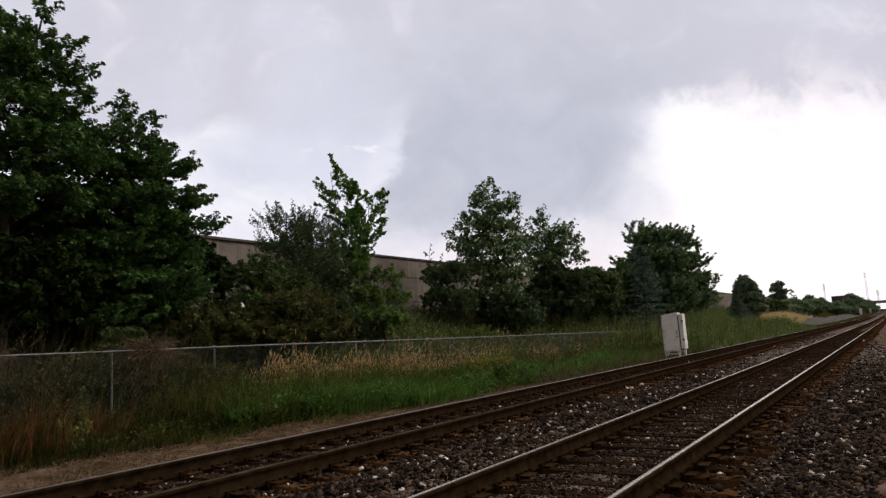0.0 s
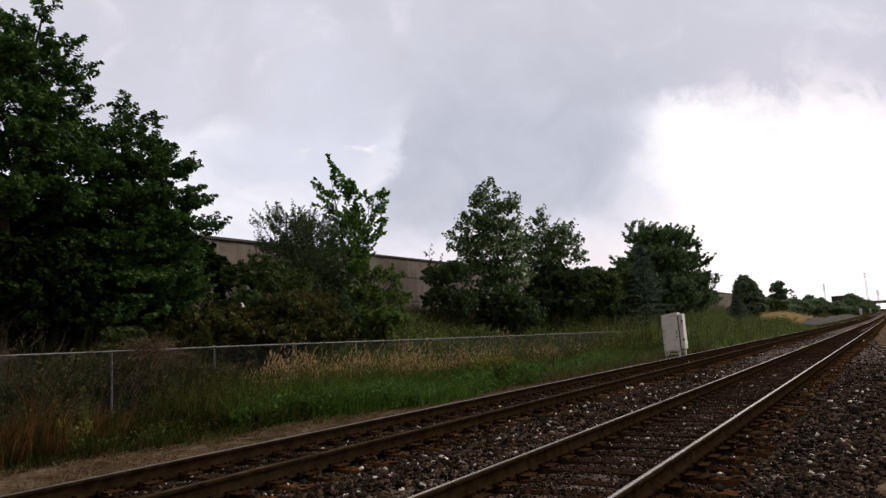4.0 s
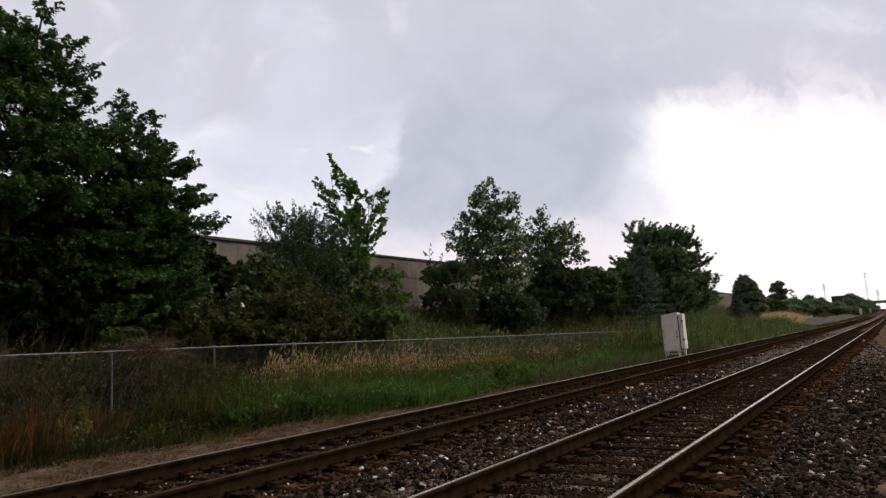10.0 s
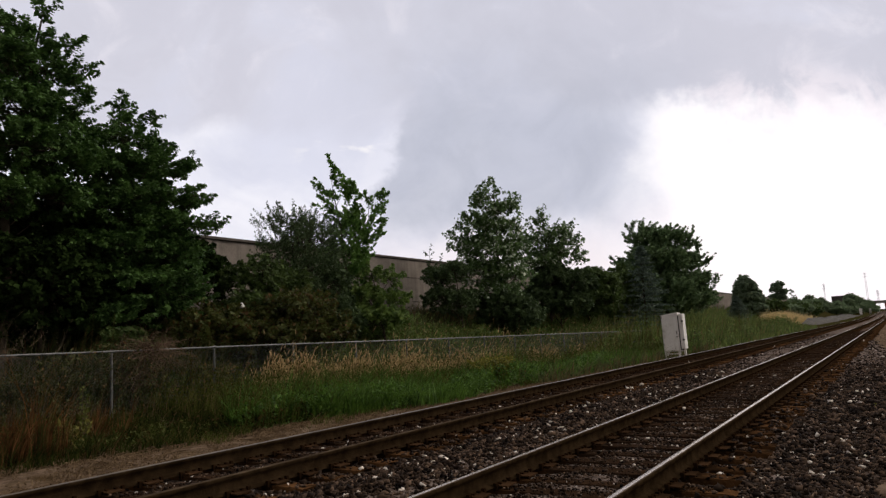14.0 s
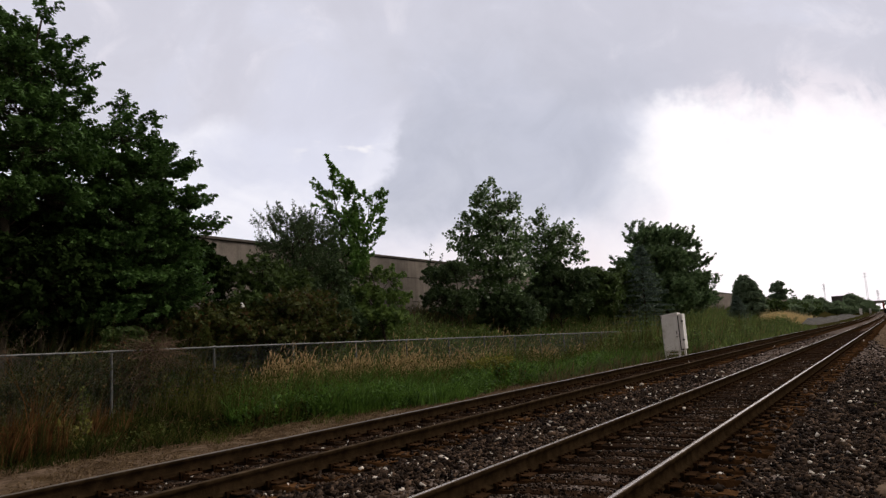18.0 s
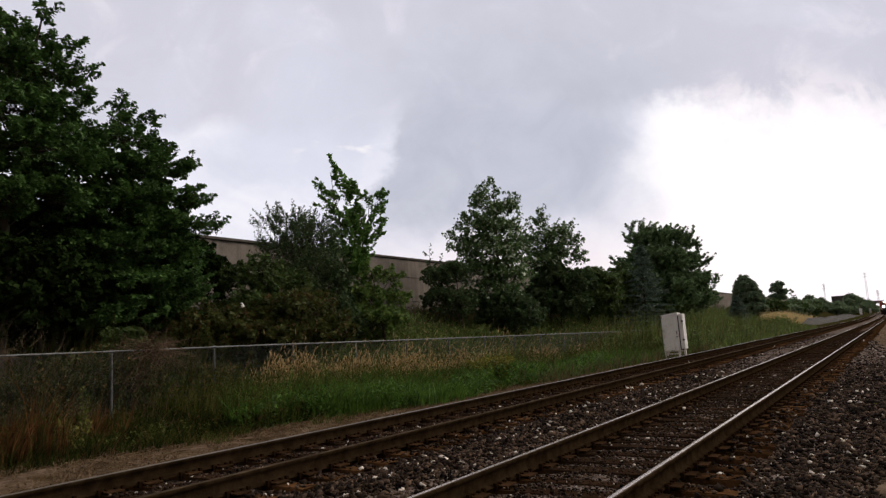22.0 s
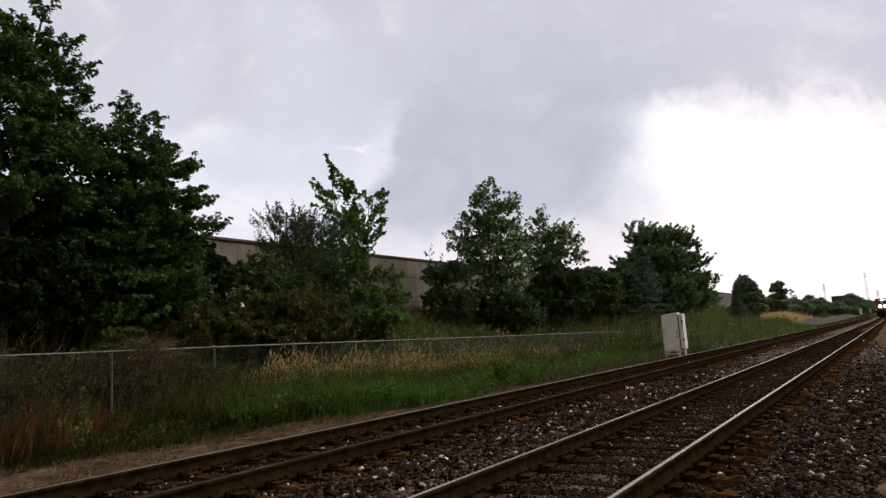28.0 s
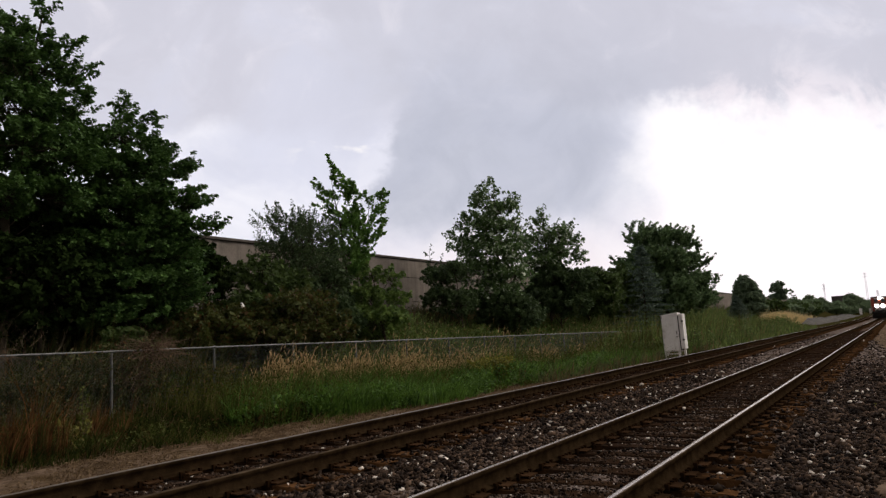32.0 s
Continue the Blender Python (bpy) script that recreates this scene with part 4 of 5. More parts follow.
    tree("shrub", "dense dark shrub before the wall", "shrub", -22.6, 36.2,
         [(-1.44, 3.77, 0.9, 0.72), (-0.46, 4.07, 0.9, 0.6), (-1.62, 2.42, 1.0, 0.85), (-0.21, 2.17, 1.17, 0.96)], L_DARK, 5.0, 32, 0.13, 0.55, 0.19, 0.06, 9)
    tree("poplar_tree", "grey-green poplar tree with a narrow top", "tree", -22.2, 48.4,
         [(0.02, 9.55, 0.28, 0.4), (-0.14, 8.6, 0.7, 0.75), (-1.27, 8.4, 0.4, 0.42), (1.35, 8.3, 0.45, 0.5), (1.97, 8.3, 0.24, 0.4), (0.88, 7.55, 1.15, 0.85), (2.4, 7.1, 0.58, 0.55), (-0.69, 7.19, 1.3, 0.92), (1.44, 6.18, 1.4, 0.92), (-0.37, 5.62, 1.6, 0.92), (2.51, 5.76, 0.5, 0.5)],
         L_POPLAR, 3.6, 16, 0.178, 0.85, 0.25, 0.13, 10, rise=0.65, narrow=0.42, droop=0.6, level=0.4, inner=0.15, sway=0.4, deep=0.25)
    tree("shrub", "dark shrub at the foot of the poplar", "shrub", -21.6, 40.4,
         [(-0.2, 2.4, 1.6, 1.1), (0.9, 1.8, 1.5, 1.1), (-1.1, 1.6, 1.4, 1.1)], L_DARK, 4.5, 30, 0.15, 0.6, 0.2, 0.06, 31)
    tree("shrub", "broad dark shrub at the foot of the poplar", "shrub", -21.8, 49.4,
         [(-0.82, 4.4, 1.8, 1.25), (1.37, 4.0, 1.4, 1.2), (-1.83, 2.92, 1.9, 1.1), (0.8, 2.51, 1.78, 0.98)], L_DARK, 4.5, 30, 0.18, 0.65, 0.22, 0.06, 32)
    tree("shrub", "dark green shrub on the grassy bank", "shrub", -22.2, 56.0,
         [(0.45, 4.6, 1.2, 0.9), (1.74, 4.2, 1.4, 0.85), (0.85, 5.15, 0.45, 0.35), (1.13, 2.8, 2.0, 1.38), (-0.49, 2.16, 1.47, 0.98)], L_BANK, 4.0, 28, 0.19, 0.75, 0.22, 0.08, 11, rise=0.4)
    tree("shrub", "dark green shrub beside the spruce", "shrub", -22.8, 65.0,
         [(-0.2, 5.3, 0.6, 0.4), (0.62, 5.7, 0.4, 0.4), (0.71, 4.37, 1.35, 1.1), (0.25, 2.28, 2.0, 1.39)], L_BANK, 4.0, 28, 0.2, 0.75, 0.22, 0.08, 12, rise=0.45)
    conifer("spruce_tree", "blue-green spruce tree beside a maple", -19.6, 63.8, 9.4, 3.4, L_SPRUCE, 13)
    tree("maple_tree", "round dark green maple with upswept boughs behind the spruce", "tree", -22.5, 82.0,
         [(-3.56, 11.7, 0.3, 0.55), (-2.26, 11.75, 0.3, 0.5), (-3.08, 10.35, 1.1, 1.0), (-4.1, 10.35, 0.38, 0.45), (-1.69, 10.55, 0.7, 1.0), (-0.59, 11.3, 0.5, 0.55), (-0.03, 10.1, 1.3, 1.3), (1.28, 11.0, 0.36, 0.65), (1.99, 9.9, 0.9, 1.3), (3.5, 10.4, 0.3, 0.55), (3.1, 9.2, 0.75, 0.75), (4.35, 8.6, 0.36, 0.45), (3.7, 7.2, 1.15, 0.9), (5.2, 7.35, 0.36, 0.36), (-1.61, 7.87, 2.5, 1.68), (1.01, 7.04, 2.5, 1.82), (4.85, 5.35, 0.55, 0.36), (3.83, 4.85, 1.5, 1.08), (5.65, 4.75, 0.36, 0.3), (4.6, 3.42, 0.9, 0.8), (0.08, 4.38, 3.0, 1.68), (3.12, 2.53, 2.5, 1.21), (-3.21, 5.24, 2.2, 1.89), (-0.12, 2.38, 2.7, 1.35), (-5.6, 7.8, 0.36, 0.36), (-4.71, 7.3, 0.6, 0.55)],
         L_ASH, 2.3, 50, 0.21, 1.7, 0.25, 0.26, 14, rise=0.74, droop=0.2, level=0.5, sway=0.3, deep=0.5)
    tree("maple_tree", "dense dark tree beside the wall further along", "tree", -23.0, 137.0,
         [(-0.3, 7.0, 0.8, 0.9), (-0.9, 6.0, 1.1, 1.1), (0.5, 6.1, 1.0, 1.0), (1.3, 5.2, 0.9, 0.9), (-1.5, 4.7, 1.0, 1.1), (1.9, 4.2, 1.0, 1.0), (2.4, 3.2, 0.9, 0.9), (0, 3.8, 2.0, 1.4), (0.4, 1.6, 2.6, 1.2)], L_HAZY, 3.4, 32, 0.24, 0.8, 0.28, 0.2, 15)
    conifer("spruce_tree", "small blue-green spruce before the wall", -21.4, 118.0, 4.4, 2.3, L_SPRUCE, 16, 22)
    tree("broadleaf_tree", "small round-topped tree in the distance", "tree", -23.0, 179.0,
         [(0, 7.2, 1.1, 0.9), (-0.8, 6.2, 1.0, 0.7), (1.0, 5.6, 1.0, 0.7), (-1.2, 4.6, 0.9, 0.5), (0.2, 4.4, 1.2, 0.8), (0, 2.2, 1.8, 1.0)], L_HAZY, 2.6, 24, 0.34, 0.9, 0.3, 0.2, 17)
    tree("broadleaf_tree", "thin pale young tree in the distance", "tree", -23.0, 204.0,
         [(0, 6.0, 0.5, 0.8), (0.3, 4.6, 0.7, 0.7), (0.2, 1.8, 1.8, 1.0)], L_FAR_HAZED, 1.8, 14, 0.34, 1.0, 0.3, 0.14, 18)
    rng = np.random.default_rng(19)
    for i in range(8):
        y = 142 + i * 13.0 + rng.uniform(-4, 4)
        s = rng.uniform(1.0, 1.35)
        tree("shrub", "low green shrub along the bank in the distance", "shrub", -22.0 + rng.uniform(-1.5, 1.5) + float(bend(y)), y,
             [(0, 1.7 * s, 2.6, 1.1 * s), (3.4, 1.4 * s, 2.8, 1.1 * s), (-2.6, 1.1 * s, 2.6, 1.0)], L_FAR_HAZED if i % 2 else L_BANK, 1.2, 24, 0.36, 1.0, 0.4, 0.1, 30 + i, sway=0, group="far shrubs")


build_trees()


# ---- grasses ----
def blades(name, base, height, width, lean, rng, head=0.0, wind=(0.25, 0.35)):
    """Bent grass blades; head > 0 adds a seed spindle of that length at each tip, in the second material."""
    n = len(base)
    a = rng.uniform(0, 2 * math.pi, n)
    side = np.stack([np.cos(a), np.sin(a), np.zeros(n)], -1)
    off = rng.normal(size=(n, 2)) * lean[:, None] + np.array(wind)[None] * height[:, None] * 0.35
    up = np.stack([off[:, 0], off[:, 1], height], -1)
    mid = base + up * 0.5 - np.stack([off[:, 0], off[:, 1], np.zeros(n)], -1) * 0.22
    tip = base + up
    w = width[:, None]
    v = np.stack([base - side * w * 0.5, base + side * w * 0.5, mid - side * w * 0.42, mid + side * w * 0.42, tip], 1)
    k = np.arange(n)[:, None] * 5
    f = np.concatenate([k + np.array([[0, 1, 3]]), k + np.array([[0, 3, 2]]), k + np.array([[2, 3, 4]])])
    idx = np.zeros(len(f), np.int32)
    v = v.reshape(-1, 3)
    if head:
        d = up / np.linalg.norm(up, axis=1, keepdims=True)
        d[:, :2] += off * 0.8
        d /= np.linalg.norm(d, axis=1, keepdims=True)
        hl = head * rng.uniform(0.7, 1.3, n)[:, None]
        hw = width[:, None] * 0.9 + 0.006
        cr = np.cross(d, side)
        c0, c1, c2 = tip - d * hl * 0.15, tip + d * hl * 0.3, tip + d * hl
        hv = np.stack([c0, c1 + side * hw, c1 + cr * hw, c1 - side * hw, c1 - cr * hw, c2], 1)
        k2 = len(v) + np.arange(n)[:, None] * 6
        hf = np.concatenate([k2 + np.array([[0, i + 1, (i + 1) % 4 + 1]]) for i in range(4)] + [k2 + np.array([[5, (i + 1) % 4 + 1, i + 1]]) for i in range(4)])
        v = np.concatenate([v, hv.reshape(-1, 3)])
        f = np.concatenate([f, hf])
        idx = np.concatenate([idx, np.ones(len(hf), np.int32)])
    return mesh_np(name, v, f, False, idx)


def sow(rng, n, x0, x1, y0, y1, clump=0.0, near=1.0):
    """Random feet; near > 1 sows more thickly at the near end; clump gathers them into tufts."""
    x, y = rng.uniform(x0, x1, n), y0 + (y1 - y0) * rng.random(n) ** near
    if clump:
        t = max(4, n // 14)
        cx, cy = rng.uniform(x0, x1, t), y0 + (y1 - y0) * rng.random(t) ** near
        j = rng.integers(0, t, n)
        x, y = cx[j] + rng.normal(size=n) * clump, cy[j] + rng.normal(size=n) * clump
        x = np.clip(x, x0, x1)
    return np.stack([x, y, ground_z(x, y) - 0.02], -1)


def patchy(x, y, s=0.6, o=0.0):
    """A smooth uneven field from 0 to 1."""
    return 0.5 + 0.25 * np.sin(x * s * 1.7 + 1.3 * np.sin(y * s + o)) + 0.25 * np.sin(y * s * 0.8 + 1.1 * np.sin(x * s * 1.3 + o) + o)


def grass(name, label, base, h, w, lean, rng, mats, head=0.0):
    height = h * rng.lognormal(0, 0.22, len(base)) * (0.65 + 0.7 * patchy(base[:, 0], base[:, 1], 0.8)) * (0.55 + 0.85 * patchy(base[:, 0] + 0.3 * base[:, 1], base[:, 1], 3.9, 1.7))
    ob = part(name, blades(name, base, height, w * rng.uniform(0.6, 1.3, len(base)), lean * height, rng, head), mats)
    tagged(ob, label, "grass", kind="stuff")


def build_grass():
    rng = np.random.default_rng(40)
    b = sow(rng, 56000, -15.9, -9.3, 9.0, 42.0, 0.13, 1.3)
    b = b[patchy(b[:, 0] * 1.4, b[:, 1] * 1.2, 2.9, 0.7) > 0.30]
    b = b[b[:, 1] > -0.80 * b[:, 0]]
    b = b[b[:, 0] < -9.2 - 2.0 * patchy(b[:, 0] * 0.3, b[:, 1], 0.9, 0.5) ** 2 - 0.4 * patchy(b[:, 0], b[:, 1], 2.2) - 0.30 * np.maximum(0, 13.5 - b[:, 1])]
    b = b[(b[:, 1] < 21.0) | (rng.random(len(b)) < 0.6)]
    grass("green_grass", "thick green grass between the fence and the track", b, 0.60, 0.024, 0.36, rng, G_GREEN)
    b = sow(rng, 10000, -15.9, -9.6, 20.0, 44.0, 0.16, 1.1)
    grass("dull_grass", "rough olive grass before the fence", b, 0.5, 0.028, 0.4, rng, G_SAGE)
    b = sow(rng, 9000, -15.6, -11.2, 10.0, 42.0, 0.2, 1.3)
    grass("mixed_grass", "taller dull stalks in the green grass", b, 0.78, 0.016, 0.2, rng, [G_DULL, G_DULL], 0.05)
    b = sow(rng, 17000, -13.5, -9.9, 8.0, 48.0, 0.1, 1.3)
    b = b[(patchy(b[:, 0], b[:, 1], 1.1, 2.0) > 0.35) & ((b[:, 1] > 8.0) | (b[:, 0] < -11.0))]
    grass("short_grass", "short dull grass at the edge of the dirt", b, 0.20, 0.018, 0.5, rng, G_DULL)
    b = sow(rng, 23000, -15.8, -14.3, 13.6, 46.0, 0.3, 1.5)
    b = b[((patchy(b[:, 0], b[:, 1], 1.3, 0.6) > 0.3) | (b[:, 1] < 20.6)) & ((b[:, 1] < 20.6) | (rng.random(len(b)) < np.where(b[:, 1] < 24.5, 0.12, np.where(b[:, 1] < 29.0, 0.7, 0.2))))]
    grass("seed_grass", "tall tan grass gone to seed along the fence", b, 0.70, 0.011, 0.14, rng, [G_DULL, G_TAN], 0.20)
    b = sow(rng, 3600, -14.5, -13.4, 14.2, 22.5, 0.2)
    b = b[patchy(b[:, 0], b[:, 1], 1.5, 0.2) > 0.38]
    grass("seed_grass", "tan seed heads leaning over green grass", b, 0.74, 0.009, 0.16, rng, [G_DULL, G_TAN], 0.17)
    # sown in the weed colour that carries the trees' shade
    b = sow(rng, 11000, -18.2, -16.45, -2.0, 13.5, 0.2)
    grass("weeds_fence", "tangled weeds along the fence, tree shade put into their colour", b, 1.25, 0.016, 0.2, rng, G_SHADED_WEED)
    b = sow(rng, 2600, -13.4, -11.4, 3.4, 6.0, 0.06)
    b = b[patchy(b[:, 0], b[:, 1], 1.3, 0.4) > 0.36]
    grass("dry_weeds", "rust-brown dry weeds beside the track", b, 0.86, 0.016, 0.2, rng, G_RUST)
    b = sow(rng, 500, -13.7, -12.5, 6.9, 7.8, 0.08)
    grass("dry_weeds", "scattered rust-brown dry weeds beside the dirt", b, 0.58, 0.017, 0.14, rng, G_RUST)
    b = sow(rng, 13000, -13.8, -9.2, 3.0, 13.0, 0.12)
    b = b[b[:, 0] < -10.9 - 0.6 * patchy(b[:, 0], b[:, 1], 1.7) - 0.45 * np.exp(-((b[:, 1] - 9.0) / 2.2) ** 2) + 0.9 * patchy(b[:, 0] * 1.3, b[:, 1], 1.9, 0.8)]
    grass("low_weeds", "low green and yellow weeds beside the dirt, darkened for shade", b, 0.30, 0.020, 0.55, rng, G_SHADED_WEED)
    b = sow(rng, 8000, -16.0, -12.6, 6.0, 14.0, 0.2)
    grass("dark_weeds", "leafy weeds under the fence, coloured as dark as their shade", b, 0.30, 0.04, 0.4, rng, G_SHADED_WEED)
    b = sow(rng, 30000, -26.5, -16.8, 6.0, 64.0, 0.3, 1.1)
    grass("bank_grass", "rough green grass on the bank", b, 0.60, 0.035, 0.3, rng, G_SAGE)
    b = sow(rng, 9000, -24.0, -16.8, 22.0, 60.0, 0.2, 1.3)
    grass("bank_green", "green weeds on the bank below the wall", b, 0.7, 0.05, 0.35, rng, L_BRIGHT)
    b = sow(rng, 1100, -21.0, -16.8, 26.0, 62.0, 0.4, 1.0)
    grass("bank_seed_grass", "brownish seed grass on the bank", b, 1.0, 0.014, 0.12, rng, [G_DULL, G_TAN], 0.2)
    b = sow(rng, 19000, -18.0, -10.6, 41.0, 95.0, 0.4, 1.0)
    grass("reeds", "tall green reeds beside the track", b, 1.5 - 0.007 * (b[:, 1] - 41), 0.045, 0.14, rng, G_REED)
    b = sow(rng, 11500, -18.0, -11.0, 40.0, 92.0, 0.4, 1.0)
    grass("reed_stalks", "dull stalks among the reeds", b, 1.6 - 0.007 * (b[:, 1] - 41), 0.03, 0.12, rng, G_DULL)
    b = sow(rng, 14000, -27.0, -17.0, 62.0, 150.0, 0.5, 1.2)
    b = b[~((b[:, 0] > -20.5) & (b[:, 1] > 106) & (b[:, 1] < 150))]
    grass("bank_grass_far", "green grass on the far bank", b, 0.9, 0.06, 0.25, rng, G_REED)
    b = sow(rng, 18000, -18.2, -13.4, 118.0, 150.0, 0.5, 1.0)
    grass("straw_grass", "straw-yellow dry grass on a low mound", b, 0.85, 0.06, 0.2, rng, G_STRAW)
    b = sow(rng, 4000, -11.2, -9.4, 44.0, 108.0, 0.4, 1.0)
    b[:, 0] += bend(b[:, 1])
    grass("track_grass", "green grass at the far trackside", b, 0.5, 0.06, 0.3, rng, G_REED)
    b = sow(rng, 42000, -12.4, -8.9, 1.0, 26.0, 0.06)
    b[:, 2] += 0.05
    grass("dirt_tufts", "flattened dead grass on the dirt verge", b, 0.055, 0.010, 2.0, rng, G_DEAD)
    for nm, lab, n, x0, x1, y0, y1, hi, size, mm in (
            ("leafy_weeds", "broad-leaved green weeds in the grass", 9500, -15.6, -9.7, 9.0, 30.0, 0.55, 0.065, G_GREEN),
            ("leafy_weeds_dark", "leafy weeds below the fence, shade put into their colour", 3600, -15.8, -11.4, 4.0, 13.5, 0.32, 0.06, G_SHADED_WEED),
            ("fence_weeds", "tall dull weeds growing through the fence", 4200, -17.8, -16.0, 3.0, 14.0, 1.5, 0.06, G_SAGE),
            ("fence_weeds_green", "dark green climbing weeds on the fence", 1500, -17.4, -16.42, 8.6, 22.0, 1.1, 0.07, L_BANK),
            ("dry_weed_heads", "crumbling rust-brown seed heads of dry weeds", 2200, -13.4, -11.2, 3.4, 6.0, 0.75, 0.05, G_RUST),
            ("green_weeds_low", "low green weeds among the dry stalks", 700, -13.6, -11.2, 4.6, 9.0, 0.34, 0.05, G_LIME),
            ("leafy_reeds", "leafy green weeds among the reeds", 8500, -17.5, -10.6, 40.0, 96.0, 1.25, 0.15, G_REED),
            ("verge_litter", "dead leaves and straw on the dirt verge", 900, -12.2, -8.9, 3.0, 16.0, 0.0, 0.04, G_DEAD),
            ("leafy_bank_weeds", "green leafy weeds on the bank behind the fence", 9000, -23.0, -16.8, 18.0, 60.0, 0.9, 0.14, L_WEEDY)):
        c = sow(rng, n, x0, x1, y0, y1, 0.25, 1.25)
        if nm == "leafy_weeds":
            c = c[c[:, 1] > -0.82 * c[:, 0]]
        c = c[(c[:, 0] < -10.0 - 0.22 * np.maximum(0, 13.5 - c[:, 1]) - 0.8 * np.exp(-((c[:, 1] - 9.0) / 2.2) ** 2)) | (hi == 0.0)]
        c[:, 2] += 0.06 * (hi == 0.0)
        c[:, 2] += hi * rng.random(len(c)) * (0.5 + patchy(c[:, 0], c[:, 1], 0.9))
        ob = part(nm, leaves(nm, c, np.tile([0.0, 0.0, 1.0], (len(c), 1)), np.full(len(c), size * 1.5), 9, size, rng, 0.2, 0.3, 0.8, 0.7), mm)
        tagged(ob, lab, "weeds", kind="stuff")
    b = sow(rng, 1500, -18.0, -16.5, 3.0, 12.6, 0.12)
    grass("pale_stalks", "pale dry stalks standing behind the fence", b, 1.15, 0.020, 0.14, rng, G_PALE)
    b = sow(rng, 450, -15.6, -12.6, 6.0, 12.4, 0.12)
    grass("brown_stalks", "thin brown stalks among dark weeds", b, 0.62, 0.012, 0.16, rng, G_DEAD)
    # dead sticks lying on the dirt
    c = sow(rng, 420, -12.6, -9.0, 5.5, 14.0)
    c[:, 2] += 0.065
    d = rng.normal(size=c.shape) * np.array([1.0, 1.0, 0.06])
    d /= np.linalg.norm(d, axis=1, keepdims=True)
    ob = part("dead_sticks", rods("dead_sticks", c, c + d * rng.uniform(0.12, 0.5, (len(c), 1)), 0.008, 0.004), G_DEAD)
    tagged(ob, "pale dead sticks lying on the dirt verge", "twigs", kind="stuff")
    b = sow(rng, 2600, -0.6, 3.4, 5.0, 90.0, 0.12)
    grass("shoulder_tufts", "sparse weeds on the ballast shoulder", b, 0.16, 0.014, 0.5, rng, G_DULL)


build_grass()


def plant(name, label, x, y, h, n, leaf_m, leaf, seed, rad=0.16):
    """A leafy weed: a few stems with leaves up them."""
    rng = np.random.default_rng(seed)
    t = thing(name, label, "plant", pose(x, y, float(ground_z(x, y))))
    bm, pts = bmesh.new(), []
    for i in range(n):
        tip = Vector((rng.normal() * rad, rng.normal() * rad, h * rng.uniform(0.7, 1.05)))
        tube(bm, (tip.x * 0.2, tip.y * 0.2, -0.03), tip, 0.009, 0.004, 5)
        for s in np.linspace(0.25, 1.0, 8):
            pts.append((tip.x * s, tip.y * s, tip.z * s))
    part("stems", bm, M_TWIG, t)
    part("foliage", leaves("foliage", np.array(pts), np.tile([0.0, 0.0, 1.0], (len(pts), 1)), np.full(len(pts), 0.06), 5, leaf, rng, 0.2, 0.3), leaf_m, t)


def tangle(name, label, x, y, z, sx, sy, sz, n, seed):
    """Dry vines and twigs thrown over the fence."""
    rng = np.random.default_rng(seed)
    bm = bmesh.new()
    for i in range(n):
        p = Vector((rng.normal() * sx, rng.normal() * sy, -abs(rng.normal()) * sz + 0.12))
        d = Vector((rng.normal() * 0.5, rng.normal(), rng.normal() * 0.45)).normalized() * rng.uniform(0.12, 0.3)
        for k in range(3):
            q = p + d
            tube(bm, p, q, 0.0042, 0.0035, 3)
            p, d = q, d + Vector((rng.normal() * 0.05, rng.normal() * 0.07, -0.05 + rng.normal() * 0.05))
    t = part(name, bm, M_VINE)
    t.matrix_basis = pose(x, y, z)
    tagged(t, label, "vine")


plant("goldenrod", "tall slender yellow-green weed beside the dirt verge", -12.65, 6.93, 1.15, 4, G_LIME, 0.055, 51, 0.06)
plant("goldenrod", "yellow flowering weed among the grass", -11.3, 20.0, 0.9, 100, G_GOLD, 0.09, 52, 0.36)
plant("weed_tuft", "small yellow-green weed in the ballast", -0.30, 13.4, 0.16, 22, G_YELLOW, 0.05, 55, 0.16)
plant("thistle", "pale green thistle among dry weeds", -12.6, 6.6, 0.7, 5, G_DULL, 0.1, 53)
plant("thistle", "pale green leafy weed beside the dirt", -12.0, 6.3, 0.6, 6, G_YELLOW, 0.09, 54)
tangle("dry_vine", "tangled dry vine over the chain-link fence", FENCE_X + 0.08, 10.6, 1.60, 0.12, 0.26, 0.2, 330, 61)
tangle("dry_vine", "dry brown vine hanging down the fence wire", FENCE_X + 0.06, 10.3, 0.95, 0.06, 0.18, 0.45, 60, 63)
tangle("dry_vine", "dead brown brush behind the fence", FENCE_X - 0.7, 6.6, 1.7, 0.5, 0.9, 0.8, 90, 62)


